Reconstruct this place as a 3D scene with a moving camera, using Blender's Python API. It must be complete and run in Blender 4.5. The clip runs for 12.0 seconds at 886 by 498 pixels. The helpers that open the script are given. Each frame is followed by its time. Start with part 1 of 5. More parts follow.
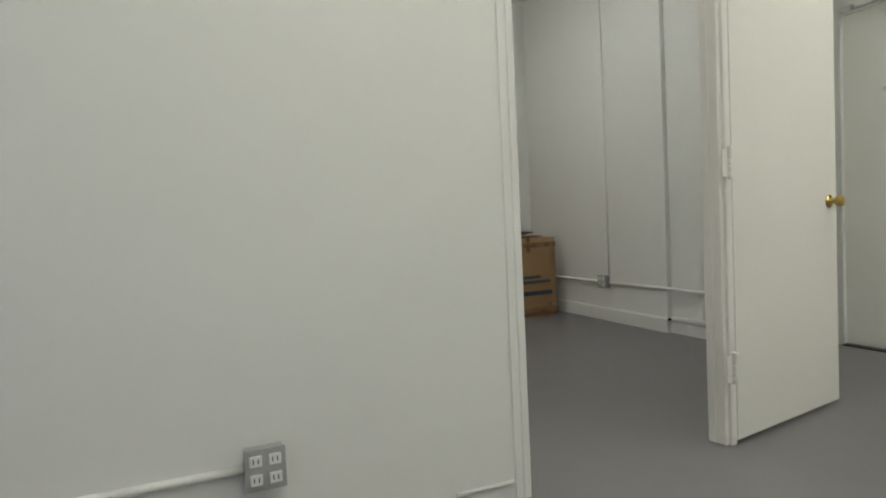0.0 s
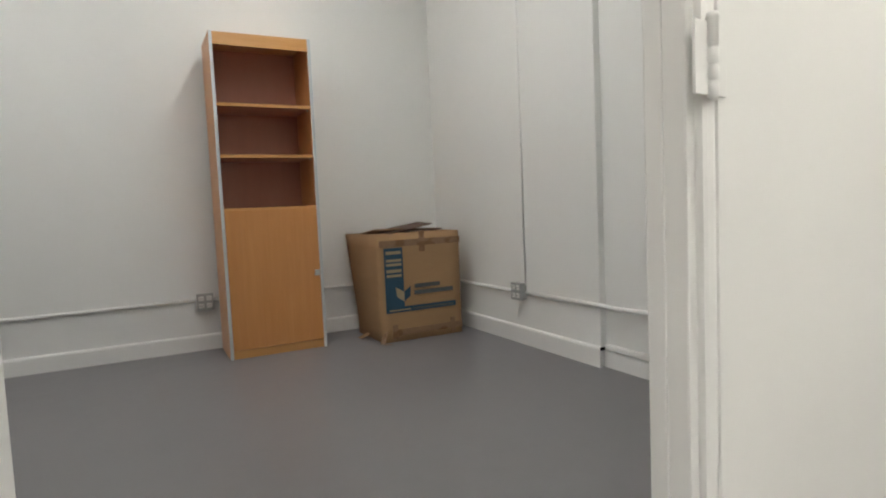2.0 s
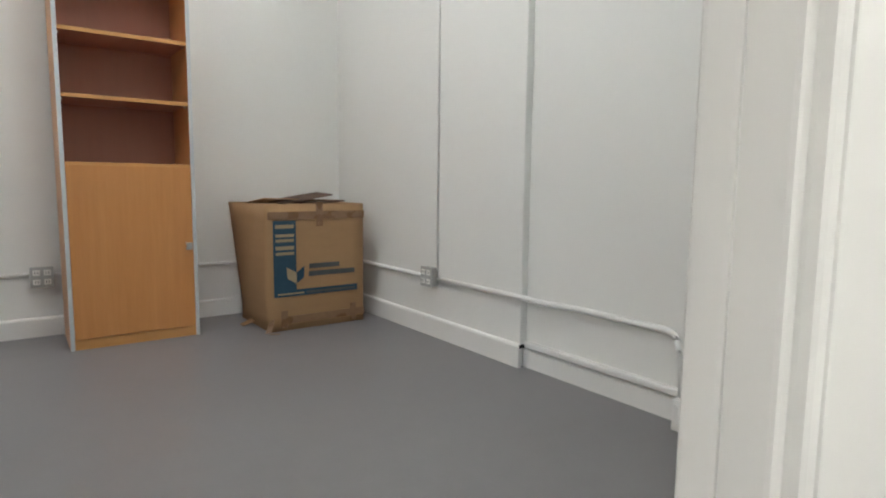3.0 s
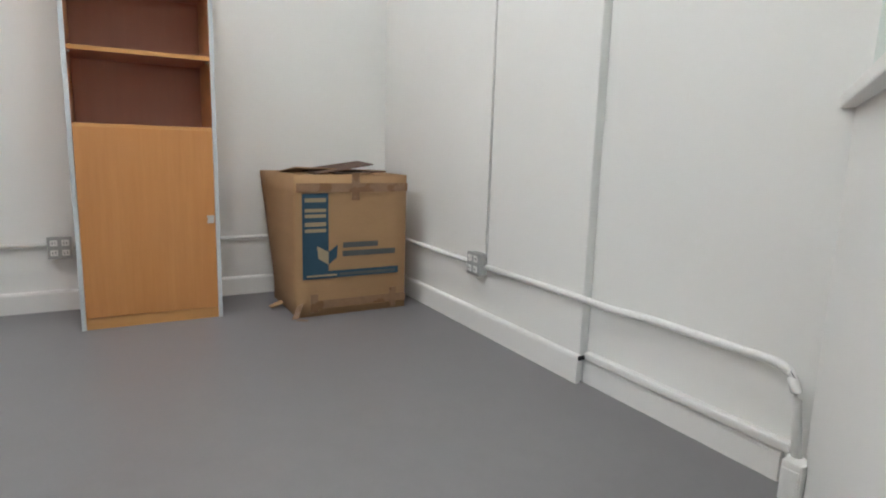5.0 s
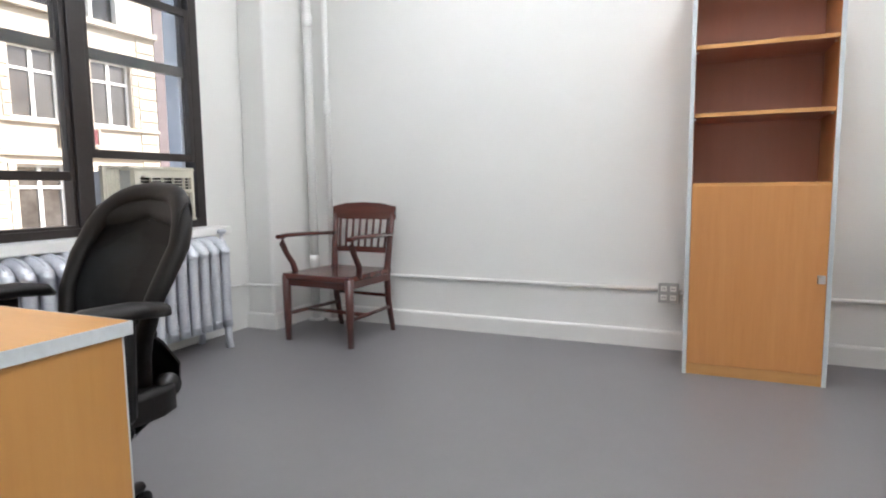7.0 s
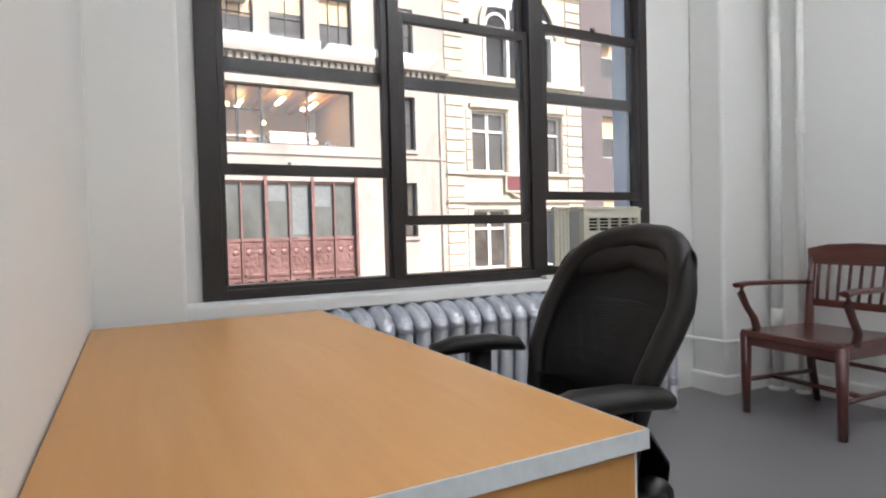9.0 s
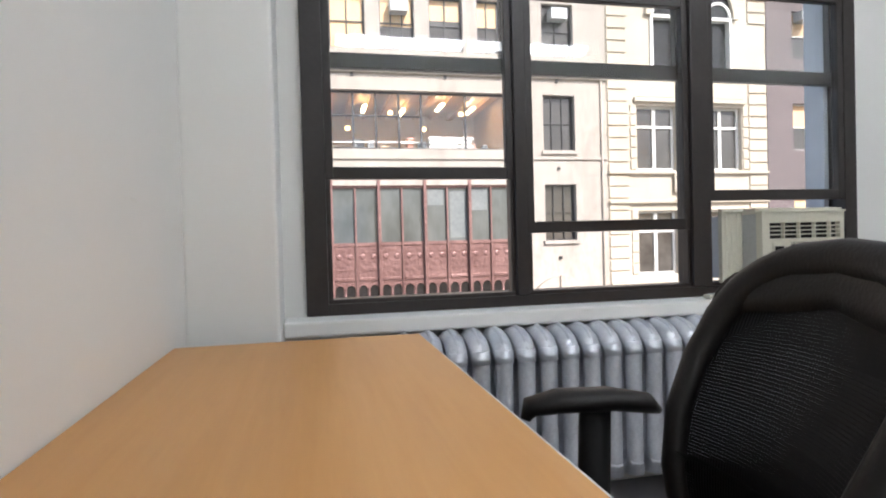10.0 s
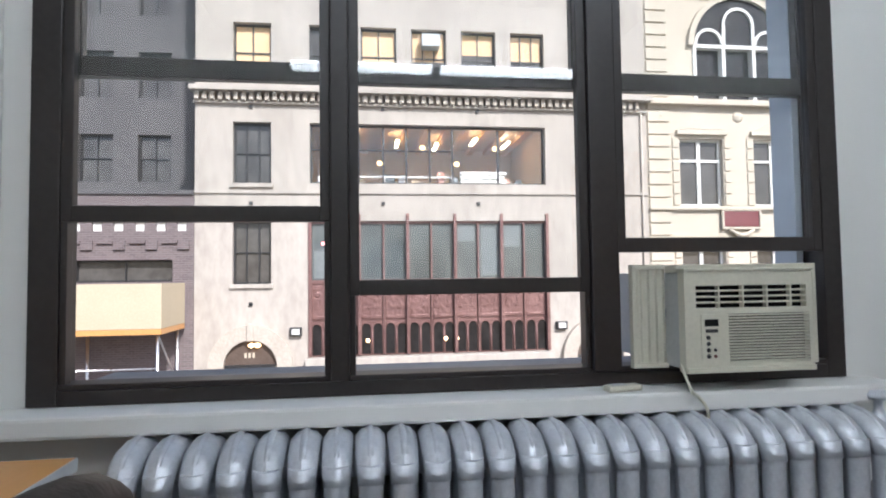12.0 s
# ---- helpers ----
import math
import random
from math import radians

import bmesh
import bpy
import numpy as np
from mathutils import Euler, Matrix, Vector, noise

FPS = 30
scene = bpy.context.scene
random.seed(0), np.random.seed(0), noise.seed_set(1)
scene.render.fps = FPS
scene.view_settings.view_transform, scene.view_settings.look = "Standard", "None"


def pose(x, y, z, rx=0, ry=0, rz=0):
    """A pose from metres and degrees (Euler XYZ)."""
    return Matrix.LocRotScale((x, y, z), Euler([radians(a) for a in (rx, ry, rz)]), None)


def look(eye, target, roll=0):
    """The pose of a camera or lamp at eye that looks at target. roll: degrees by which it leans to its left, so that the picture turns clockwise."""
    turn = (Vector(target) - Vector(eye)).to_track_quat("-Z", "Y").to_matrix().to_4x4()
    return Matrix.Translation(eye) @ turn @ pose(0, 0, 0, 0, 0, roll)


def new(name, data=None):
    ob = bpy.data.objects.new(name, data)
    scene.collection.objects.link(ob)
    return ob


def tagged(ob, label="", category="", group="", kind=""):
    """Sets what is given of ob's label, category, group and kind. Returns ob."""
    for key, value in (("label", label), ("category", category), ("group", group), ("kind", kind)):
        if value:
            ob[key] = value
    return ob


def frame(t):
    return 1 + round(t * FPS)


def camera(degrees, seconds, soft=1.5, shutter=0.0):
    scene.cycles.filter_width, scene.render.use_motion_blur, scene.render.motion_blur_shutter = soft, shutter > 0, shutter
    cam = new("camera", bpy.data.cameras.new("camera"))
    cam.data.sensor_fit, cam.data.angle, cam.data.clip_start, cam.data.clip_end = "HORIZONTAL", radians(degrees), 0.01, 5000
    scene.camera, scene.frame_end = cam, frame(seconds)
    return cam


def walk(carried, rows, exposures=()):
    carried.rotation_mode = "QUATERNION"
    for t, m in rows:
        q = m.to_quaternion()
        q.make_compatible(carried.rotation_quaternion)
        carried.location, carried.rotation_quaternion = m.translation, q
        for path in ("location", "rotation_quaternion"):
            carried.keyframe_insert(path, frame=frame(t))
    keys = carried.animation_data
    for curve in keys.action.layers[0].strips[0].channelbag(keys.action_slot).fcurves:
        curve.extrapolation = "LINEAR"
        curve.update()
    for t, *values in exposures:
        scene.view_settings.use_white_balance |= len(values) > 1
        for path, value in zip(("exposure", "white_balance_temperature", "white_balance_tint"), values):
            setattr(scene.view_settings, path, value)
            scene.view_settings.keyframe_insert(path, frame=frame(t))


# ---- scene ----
cam = camera(74.0, 12.0, soft=2.0)
PATH = [
    (0, (-0.137, -0.338, 0.975), (0.652, 1.497, 0.882), -2.71),
    (0.5, (0.217, -0.066, 0.952), (1.084, 1.735, 0.886), -2.53),
    (1, (0.524, 0.227, 0.967), (1.412, 2.018, 0.894), -2.41),
    (1.5, (0.762, 0.499, 0.962), (1.717, 2.254, 0.876), -3.15),
    (2, (1.053, 0.751, 0.946), (1.976, 2.519, 0.804), -2.53),
    (2.5, (1.205, 1.000, 0.914), (2.277, 2.682, 0.760), -0.47),
    (3, (1.338, 1.187, 0.908), (2.516, 2.788, 0.686), 0.65),
    (5, (1.723, 1.541, 0.932), (2.692, 3.258, 0.593), 1.71),
    (5.5, (1.775, 1.583, 0.936), (2.289, 3.497, 0.673), 1.60),
    (6, (1.732, 1.559, 0.996), (1.713, 3.541, 0.731), -0.77),
    (6.5, (1.651, 1.528, 0.985), (1.161, 3.455, 0.765), -1.55),
    (7, (1.604, 1.510, 0.992), (0.813, 3.335, 0.783), -0.65),
    (7.5, (1.507, 1.533, 1.023), (0.346, 3.154, 0.860), -1.54),
    (9.5, (1.040, 1.821, 1.003), (-0.845, 2.487, 0.954), -1.57),
    (10, (0.889, 1.980, 1.029), (-1.064, 2.410, 0.998), -1.51),
    (10.5, (0.685, 2.161, 1.075), (-1.258, 2.630, 1.133), 0.32),
    (11, (0.623, 2.431, 1.108), (-1.323, 2.886, 1.196), -2.11),
    (11.5, (0.554, 2.695, 1.133), (-1.427, 2.952, 1.235), -1.00),
    (12, (0.410, 2.873, 1.103), (-1.572, 3.131, 1.193), -0.76),
]
EXPOSURES = [(0.0, -0.13, 6900, 9), (1.0, 0.05, 6800, 11), (2.0, 0.48, 6750, 15), (3.0, 0.78, 6550, 14), (5.0, 1.03, 6400, 15), (5.5, 1.17, 6350, 15), (7.5, 1.35, 6300, 18), (9.5, 0.78, 6250, 17), (10.5, 0.82, 6100, 15), (12.0, 0.55, 5850, 14)]
walk(cam, [(t, look(eye, target, roll)) for t, eye, target, roll in PATH], EXPOSURES)

# ---- light ----
SUN_EL, SUN_AZ = radians(40), radians(68)
world = bpy.data.worlds.new("sky")
scene.world = world
world.use_nodes = True
_wn = world.node_tree.nodes
_sky = _wn.new("ShaderNodeTexSky")
_sky.sky_type, _sky.sun_disc = "NISHITA", False
_sky.sun_elevation, _sky.sun_rotation = SUN_EL, SUN_AZ
_sky.air_density, _sky.dust_density = 1.0, 2.0
world.node_tree.links.new(_sky.outputs[0], _wn["Background"].inputs[0])
_wn["Background"].inputs[1].default_value = 0.15
_sun = new("sun", bpy.data.lights.new("sun", "SUN"))
_sun.data.energy, _sun.data.angle, _sun.data.color = 4.4, radians(3.0), (1.0, 0.94, 0.86)
_sun.matrix_world = look((0, 0, 60), (math.sin(SUN_AZ) * -40, math.cos(SUN_AZ) * -40, 60 - 40 * math.tan(SUN_EL)))
TUBE_POWER = 10.5


# ---- materials ----
def mat_base(name, rough=0.6, metal=0.0, spec=0.5):
    m = bpy.data.materials.new(name)
    m.use_nodes = True
    n, l = m.node_tree.nodes, m.node_tree.links
    b = n["Principled BSDF"]
    b.inputs["Roughness"].default_value = rough
    b.inputs["Metallic"].default_value = metal
    b.inputs["Specular IOR Level"].default_value = spec
    return m, n, l, b


def coords(n, l, scale=(1, 1, 1), use_object=True):
    tc, mp = n.new("ShaderNodeTexCoord"), n.new("ShaderNodeMapping")
    mp.inputs["Scale"].default_value = scale
    l.new(tc.outputs["Object" if use_object else "Generated"], mp.inputs[0])
    return mp.outputs[0]


def noise_tex(n, l, vec, scale, detail=4, rough=0.55):
    t = n.new("ShaderNodeTexNoise")
    t.inputs["Scale"].default_value, t.inputs["Detail"].default_value, t.inputs["Roughness"].default_value = scale, detail, rough
    l.new(vec, t.inputs["Vector"])
    return t.outputs["Fac"]


def ramp(n, l, fac, a, b, lo=0.3, hi=0.7):
    r = n.new("ShaderNodeValToRGB")
    r.color_ramp.elements[0].position, r.color_ramp.elements[1].position = lo, hi
    r.color_ramp.elements[0].color, r.color_ramp.elements[1].color = (*a, 1), (*b, 1)
    l.new(fac, r.inputs[0])
    return r.outputs[0]


def mix(n, l, a, b, fac):
    m = n.new("ShaderNodeMix")
    m.data_type = "RGBA"
    for sock, v in ((m.inputs["A"], a), (m.inputs["B"], b), (m.inputs["Factor"], fac)):
        if hasattr(v, "is_output"):
            l.new(v, sock)
        elif isinstance(v, tuple):
            sock.default_value = (*v, 1)
        else:
            sock.default_value = v
    return m.outputs["Result"]


def bump(n, l, b, height, strength=0.2, dist=0.01):
    bp = n.new("ShaderNodeBump")
    bp.inputs["Strength"].default_value, bp.inputs["Distance"].default_value = strength, dist
    l.new(height, bp.inputs["Height"])
    l.new(bp.outputs[0], b.inputs["Normal"])


def mottled(name, c1, c2, rough=0.6, big=1.2, fine=60, bumpy=0.15, dist=0.004, metal=0.0, spec=0.5, stretch=(1, 1, 1), rvar=0.1):
    """Two scales of colour change, fine relief and uneven gloss."""
    m, n, l, b = mat_base(name, rough, metal, spec)
    v = coords(n, l, stretch)
    g, f = noise_tex(n, l, v, big, 5), noise_tex(n, l, v, fine, 3)
    c = mix(n, l, ramp(n, l, g, c1, c2), ramp(n, l, f, tuple(x * 0.93 for x in c1), tuple(min(1, x * 1.05) for x in c2)), 0.4)
    l.new(c, b.inputs["Base Color"])
    mr = n.new("ShaderNodeMapRange")
    mr.inputs["To Min"].default_value, mr.inputs["To Max"].default_value = max(0.02, rough - rvar), min(1, rough + rvar)
    l.new(g, mr.inputs["Value"])
    l.new(mr.outputs[0], b.inputs["Roughness"])
    if bumpy:
        bump(n, l, b, f, bumpy, dist)
    return m


def painted_wall(name, c=(0.80, 0.80, 0.775)):
    """Thick old white paint over uneven plaster, with faint scuffs."""
    m, n, l, b = mat_base(name, 0.5, spec=0.35)
    v = coords(n, l)
    big, mid, fine = noise_tex(n, l, v, 0.9, 4), noise_tex(n, l, v, 6, 5), noise_tex(n, l, v, 90, 3)
    c1 = ramp(n, l, big, tuple(x * 0.965 for x in c), c)
    scuff = ramp(n, l, noise_tex(n, l, coords(n, l, (2, 2, 7)), 3.1, 8, 0.7), (1, 1, 1), (0.86, 0.85, 0.82), 0.66, 0.78)
    mm = n.new("ShaderNodeMix")
    mm.data_type, mm.blend_type = "RGBA", "MULTIPLY"
    mm.inputs["Factor"].default_value = 0.5
    l.new(c1, mm.inputs["A"])
    l.new(scuff, mm.inputs["B"])
    l.new(mm.outputs["Result"], b.inputs["Base Color"])
    ad = n.new("ShaderNodeMath")
    ad.operation = "MULTIPLY_ADD"
    ad.inputs[1].default_value = 0.12
    l.new(fine, ad.inputs[0])
    l.new(mid, ad.inputs[2])
    bump(n, l, b, ad.outputs[0], 0.2, 0.006)
    return m


def painted_floor(name):
    m, n, l, b = mat_base(name, 0.34, spec=0.5)
    v = coords(n, l)
    big, mid = noise_tex(n, l, v, 0.7, 6, 0.6), noise_tex(n, l, v, 9, 6, 0.6)
    c = mix(n, l, ramp(n, l, big, (0.176, 0.169, 0.175), (0.206, 0.198, 0.205)), ramp(n, l, mid, (0.168, 0.162, 0.168), (0.218, 0.210, 0.217)), 0.35)
    scr = ramp(n, l, noise_tex(n, l, coords(n, l, (1.5, 14, 1)), 2.3, 9, 0.75), (0, 0, 0), (1, 1, 1), 0.70, 0.74)
    c = mix(n, l, c, (0.29, 0.285, 0.28), mixfac(n, l, scr, 0.25))
    l.new(c, b.inputs["Base Color"])
    l.new(ramp(n, l, mid, (0.36,) * 3, (0.42,) * 3), b.inputs["Roughness"])
    bump(n, l, b, big, 0.10, 0.006)
    return m


def mixfac(n, l, col, k):
    x = n.new("ShaderNodeMath")
    x.operation = "MULTIPLY"
    x.inputs[1].default_value = k
    l.new(col, x.inputs[0])
    return x.outputs[0]


def wood(name, c1, c2, axis=2, rough=0.35, scale=1.0, coat=0.0):
    m, n, l, b = mat_base(name, rough)
    st = [18 * scale] * 3
    st[axis] = 1.1 * scale
    v = coords(n, l, tuple(st))
    g, f = noise_tex(n, l, v, 1.0, 6, 0.6), noise_tex(n, l, v, 5, 4, 0.6)
    c = mix(n, l, ramp(n, l, g, c1, c2, 0.32, 0.7), ramp(n, l, f, c1, c2, 0.3, 0.75), 0.4)
    big = noise_tex(n, l, coords(n, l, (1.2, 1.2, 0.8)), 1.5, 3)
    c = mix(n, l, c, tuple(x * 0.86 for x in c1), mixfac(n, l, big, 0.35))
    l.new(c, b.inputs["Base Color"])
    b.inputs["Coat Weight"].default_value = coat
    b.inputs["Coat Roughness"].default_value = 0.2
    bump(n, l, b, f, 0.05, 0.002)
    return m


def bricks_mat(name, c1, c2, mortar, scale=1.0):
    """Far brickwork in which single bricks are too small to tell apart."""
    m, n, l, b = mat_base(name, 0.85)
    tc, sp, cb = n.new("ShaderNodeTexCoord"), n.new("ShaderNodeSeparateXYZ"), n.new("ShaderNodeCombineXYZ")
    l.new(tc.outputs["Object"], sp.inputs[0])
    l.new(sp.outputs["Y"], cb.inputs["X"])
    l.new(sp.outputs["Z"], cb.inputs["Y"])
    t = n.new("ShaderNodeTexBrick")
    t.inputs["Scale"].default_value = scale
    t.inputs["Brick Width"].default_value, t.inputs["Row Height"].default_value, t.inputs["Mortar Size"].default_value = 0.22, 0.075, 0.008
    for k, v in (("Color1", c1), ("Color2", c2), ("Mortar", mortar)):
        t.inputs[k].default_value = (*v, 1)
    l.new(cb.outputs[0], t.inputs["Vector"])
    big = noise_tex(n, l, coords(n, l), 0.6, 5)
    l.new(mix(n, l, t.outputs["Color"], tuple(x * 0.6 for x in c1), mixfac(n, l, big, 0.5)), b.inputs["Base Color"])
    return m


def glass_mat(name, tint=(0.95, 0.97, 0.97)):
    m, n, l, b = mat_base(name, 0.0)
    b.inputs["Base Color"].default_value = (*tint, 1)
    b.inputs["Transmission Weight"].default_value = 1.0
    b.inputs["IOR"].default_value = 1.45
    return m


def emitter(name, c, s):
    m, n, l, b = mat_base(name, 0.4)
    b.inputs["Base Color"].default_value = (0.8, 0.8, 0.8, 1)
    b.inputs["Emission Color"].default_value = (*c, 1)
    b.inputs["Emission Strength"].default_value = s
    return m


WALL = painted_wall("wall_paint")
TRIM = painted_wall("trim_paint", (0.81, 0.805, 0.78))
DOORP = painted_wall("door_paint", (0.82, 0.808, 0.77))
CEIL = mottled("ceiling_paint", (0.76, 0.76, 0.74), (0.81, 0.81, 0.79), 0.7, 1.0, 30, 0.2, 0.004)
FLOOR = painted_floor("floor_paint")
CONDUIT = mottled("conduit_paint", (0.77, 0.77, 0.745), (0.82, 0.82, 0.80), 0.33, 3, 60, 0.07, 0.002)
BEECH = wood("beech_laminate", (0.53, 0.222, 0.066), (0.62, 0.290, 0.102), 2, 0.33, 1.0)
BEECH_H = wood("beech_laminate_level", (0.55, 0.27, 0.085), (0.68, 0.37, 0.14), 0, 0.33, 1.0)
BACKBOARD = wood("red_brown_backboard", (0.40, 0.172, 0.112), (0.445, 0.200, 0.132), 2, 0.5, 0.6)
DESKTOP = wood("desk_laminate", (0.52, 0.255, 0.075), (0.61, 0.325, 0.115), 0, 0.42, 0.7)
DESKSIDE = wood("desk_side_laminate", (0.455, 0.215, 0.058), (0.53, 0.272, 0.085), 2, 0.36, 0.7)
EDGEBAND = mottled("grey_edge_band", (0.50, 0.54, 0.56), (0.60, 0.64, 0.66), 0.35, 4, 60, 0.05)
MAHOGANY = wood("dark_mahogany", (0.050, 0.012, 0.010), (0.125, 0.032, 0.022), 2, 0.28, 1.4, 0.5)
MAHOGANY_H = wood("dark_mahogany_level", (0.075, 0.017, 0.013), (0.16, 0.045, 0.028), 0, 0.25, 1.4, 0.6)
CARD = mottled("cardboard", (0.335, 0.198, 0.096), (0.40, 0.242, 0.122), 0.85, 3, 120, 0.1, 0.001, stretch=(1, 1, 4))
# same cardboard with the shade of the loose flaps in its colour
CARD_SHADED = mottled("cardboard_shaded", (0.085, 0.048, 0.034), (0.125, 0.072, 0.048), 0.9, 3, 100, 0.1, 0.001)
TAPE = mottled("brown_tape", (0.215, 0.118, 0.063), (0.27, 0.155, 0.082), 0.28, 5, 40, 0.2, 0.001)
INK = mottled("blue_ink", (0.012, 0.050, 0.086), (0.022, 0.068, 0.110), 0.75, 12, 140, 0.0)
INKFADE = mottled("faded_ink", (0.30, 0.24, 0.15), (0.38, 0.29, 0.18), 0.8, 10, 140, 0.0)
INKDARK = mottled("dark_ink", (0.06, 0.075, 0.085), (0.10, 0.105, 0.10), 0.8, 10, 140, 0.0)
BRASS = mottled("brass", (0.42, 0.29, 0.09), (0.54, 0.39, 0.14), 0.28, 8, 90, 0.05, 0.001, metal=1.0)
STEEL = mottled("steel", (0.55, 0.55, 0.55), (0.68, 0.68, 0.68), 0.3, 8, 90, 0.05, 0.001, metal=1.0)
DARKSTEEL = mottled("dark_metal", (0.05, 0.05, 0.05), (0.09, 0.09, 0.09), 0.4, 8, 90, 0.05, 0.001, metal=0.8)
SASH = mottled("dark_window_paint", (0.018, 0.014, 0.013), (0.034, 0.027, 0.025), 0.38, 3, 50, 0.2, 0.002)
SILVER = mottled("aluminium_paint", (0.50, 0.525, 0.575), (0.68, 0.70, 0.75), 0.34, 5, 70, 0.35, 0.003, metal=0.35)
ACPLASTIC = mottled("ivory_plastic", (0.60, 0.575, 0.47), (0.67, 0.64, 0.53), 0.45, 3, 80, 0.05, 0.001)
ACGREY = mottled("grey_side_panel", (0.42, 0.43, 0.42), (0.50, 0.51, 0.50), 0.45, 3, 80, 0.05, 0.001)
BLACK = mottled("black_plastic", (0.004, 0.004, 0.0045), (0.009, 0.0085, 0.009), 0.46, 6, 90, 0.1, 0.001, spec=0.18)
PALEROOM = mottled("pale_room_behind_glass", (0.13, 0.15, 0.15), (0.20, 0.22, 0.21), 0.5, 2, 9, 0.0)
LEATHER = mottled("black_leather", (0.007, 0.006, 0.006), (0.014, 0.012, 0.0115), 0.46, 7, 160, 0.3, 0.002, spec=0.25)
OUTLET = mottled("grey_outlet", (0.33, 0.34, 0.33), (0.42, 0.43, 0.42), 0.4, 9, 80, 0.05, 0.001)
SLOT = mottled("white_socket", (0.74, 0.74, 0.71), (0.80, 0.80, 0.77), 0.35, 9, 80, 0.0)
GLASS = glass_mat("clear_glass")
# haze and reflections of the far panes lifted into the base colour
FARGLASS = mottled("hazed_far_window_glass", (0.035, 0.033, 0.031), (0.11, 0.104, 0.095), 0.08, 0.9, 2.2, 0.0, spec=0.5)
# grey-green mottling paints the reflections on the bay panes
BAYGLASS = mottled("bay_glass_with_reflections", (0.050, 0.060, 0.060), (0.155, 0.175, 0.170), 0.07, 0.5, 1.6, 0.0, spec=0.5, stretch=(1, 1, 0.5))
ENTRYBROWN = mottled("brown_entrance_panel", (0.075, 0.052, 0.040), (0.12, 0.088, 0.068), 0.4, 2, 12, 0.1)
DARKGLASS = mottled("dark_interior_glass", (0.010, 0.010, 0.011), (0.030, 0.028, 0.028), 0.12, 1.5, 6, 0.0, spec=0.3)
FROST = mottled("pale_green_glass", (0.62, 0.70, 0.66), (0.68, 0.76, 0.72), 0.35, 2, 40, 0.05)
STONE = mottled("pale_limestone", (0.325, 0.29, 0.246), (0.495, 0.45, 0.39), 0.85, 0.55, 4, 0.3, 0.01, stretch=(1, 1, 0.45))
STONE_D = mottled("carved_limestone", (0.38, 0.335, 0.275), (0.50, 0.445, 0.375), 0.9, 1.5, 9, 0.6, 0.03)
CREAM = mottled("cream_terracotta", (0.46, 0.40, 0.305), (0.58, 0.52, 0.42), 0.8, 0.6, 14, 0.3, 0.01)
COPPER = mottled("red_bronze", (0.15, 0.080, 0.072), (0.27, 0.158, 0.140), 0.36, 1.3, 7, 0.8, 0.03, metal=0.4)
DARKBRICK = bricks_mat("dark_brick", (0.13, 0.10, 0.10), (0.18, 0.14, 0.135), (0.24, 0.22, 0.21))
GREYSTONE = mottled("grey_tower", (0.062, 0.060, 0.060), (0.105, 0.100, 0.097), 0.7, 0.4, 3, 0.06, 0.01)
PALEBLUE = mottled("pale_skylit_paint", (0.52, 0.56, 0.62), (0.60, 0.64, 0.70), 0.8, 0.5, 8, 0.2, 0.01)
AWNING = mottled("cream_board", (0.46, 0.385, 0.26), (0.53, 0.45, 0.315), 0.7, 1.0, 20, 0.1, 0.005)
ASPHALT = mottled("asphalt", (0.04, 0.04, 0.042), (0.06, 0.06, 0.062), 0.9, 0.8, 60, 0.4, 0.01)
PAVING = mottled("concrete_paving", (0.30, 0.29, 0.275), (0.38, 0.37, 0.35), 0.85, 0.9, 40, 0.3, 0.006)
BLIND = mottled("amber_blind", (0.76, 0.50, 0.27), (0.82, 0.58, 0.34), 0.7, 1.2, 20, 0.1)
WARMROOM = mottled("tan_interior", (0.44, 0.31, 0.18), (0.56, 0.42, 0.26), 0.7, 0.9, 12, 0.1)
WHITEFRAME = mottled("white_window_paint", (0.66, 0.65, 0.60), (0.74, 0.73, 0.68), 0.5, 3, 30, 0.1)
PLAQUE = mottled("dark_red_plaque", (0.13, 0.03, 0.035), (0.19, 0.05, 0.05), 0.5, 3, 30, 0.1)
# stronger glow for the added hall strips
HALLFILL = emitter("hall_fill_glow", (0.97, 1.0, 0.95), TUBE_POWER * 2.15)
TUBE = emitter("fluorescent_glow", (0.95, 1.0, 0.985), TUBE_POWER)
WARMLAMP = emitter("warm_lamp_glow", (1.0, 0.62, 0.24), 3.5)
ROOMTUBE = emitter("studio_lamp_glow", (1.0, 0.74, 0.42), 11.0)
REDLAMP = emitter("red_sign_glow", (1.0, 0.05, 0.04), 4.0)


# ---- builders ----
def box(bm, a, b):
    (x0, y0, z0), (x1, y1, z1) = (tuple(map(min, a, b)), tuple(map(max, a, b)))
    v = [bm.verts.new(p) for p in ((x0, y0, z0), (x1, y0, z0), (x1, y1, z0), (x0, y1, z0), (x0, y0, z1), (x1, y0, z1), (x1, y1, z1), (x0, y1, z1))]
    for q in ((3, 2, 1, 0), (4, 5, 6, 7), (0, 1, 5, 4), (1, 2, 6, 5), (2, 3, 7, 6), (3, 0, 4, 7)):
        bm.faces.new([v[i] for i in q])
    return v


def boxes(*pairs, bevel=0.0, seg=2):
    bm = bmesh.new()
    for a, b in pairs:
        box(bm, a, b)
    if bevel:
        bmesh.ops.bevel(bm, geom=bm.edges[:], offset=bevel, segments=seg, profile=0.6, affect="EDGES")
    return bm


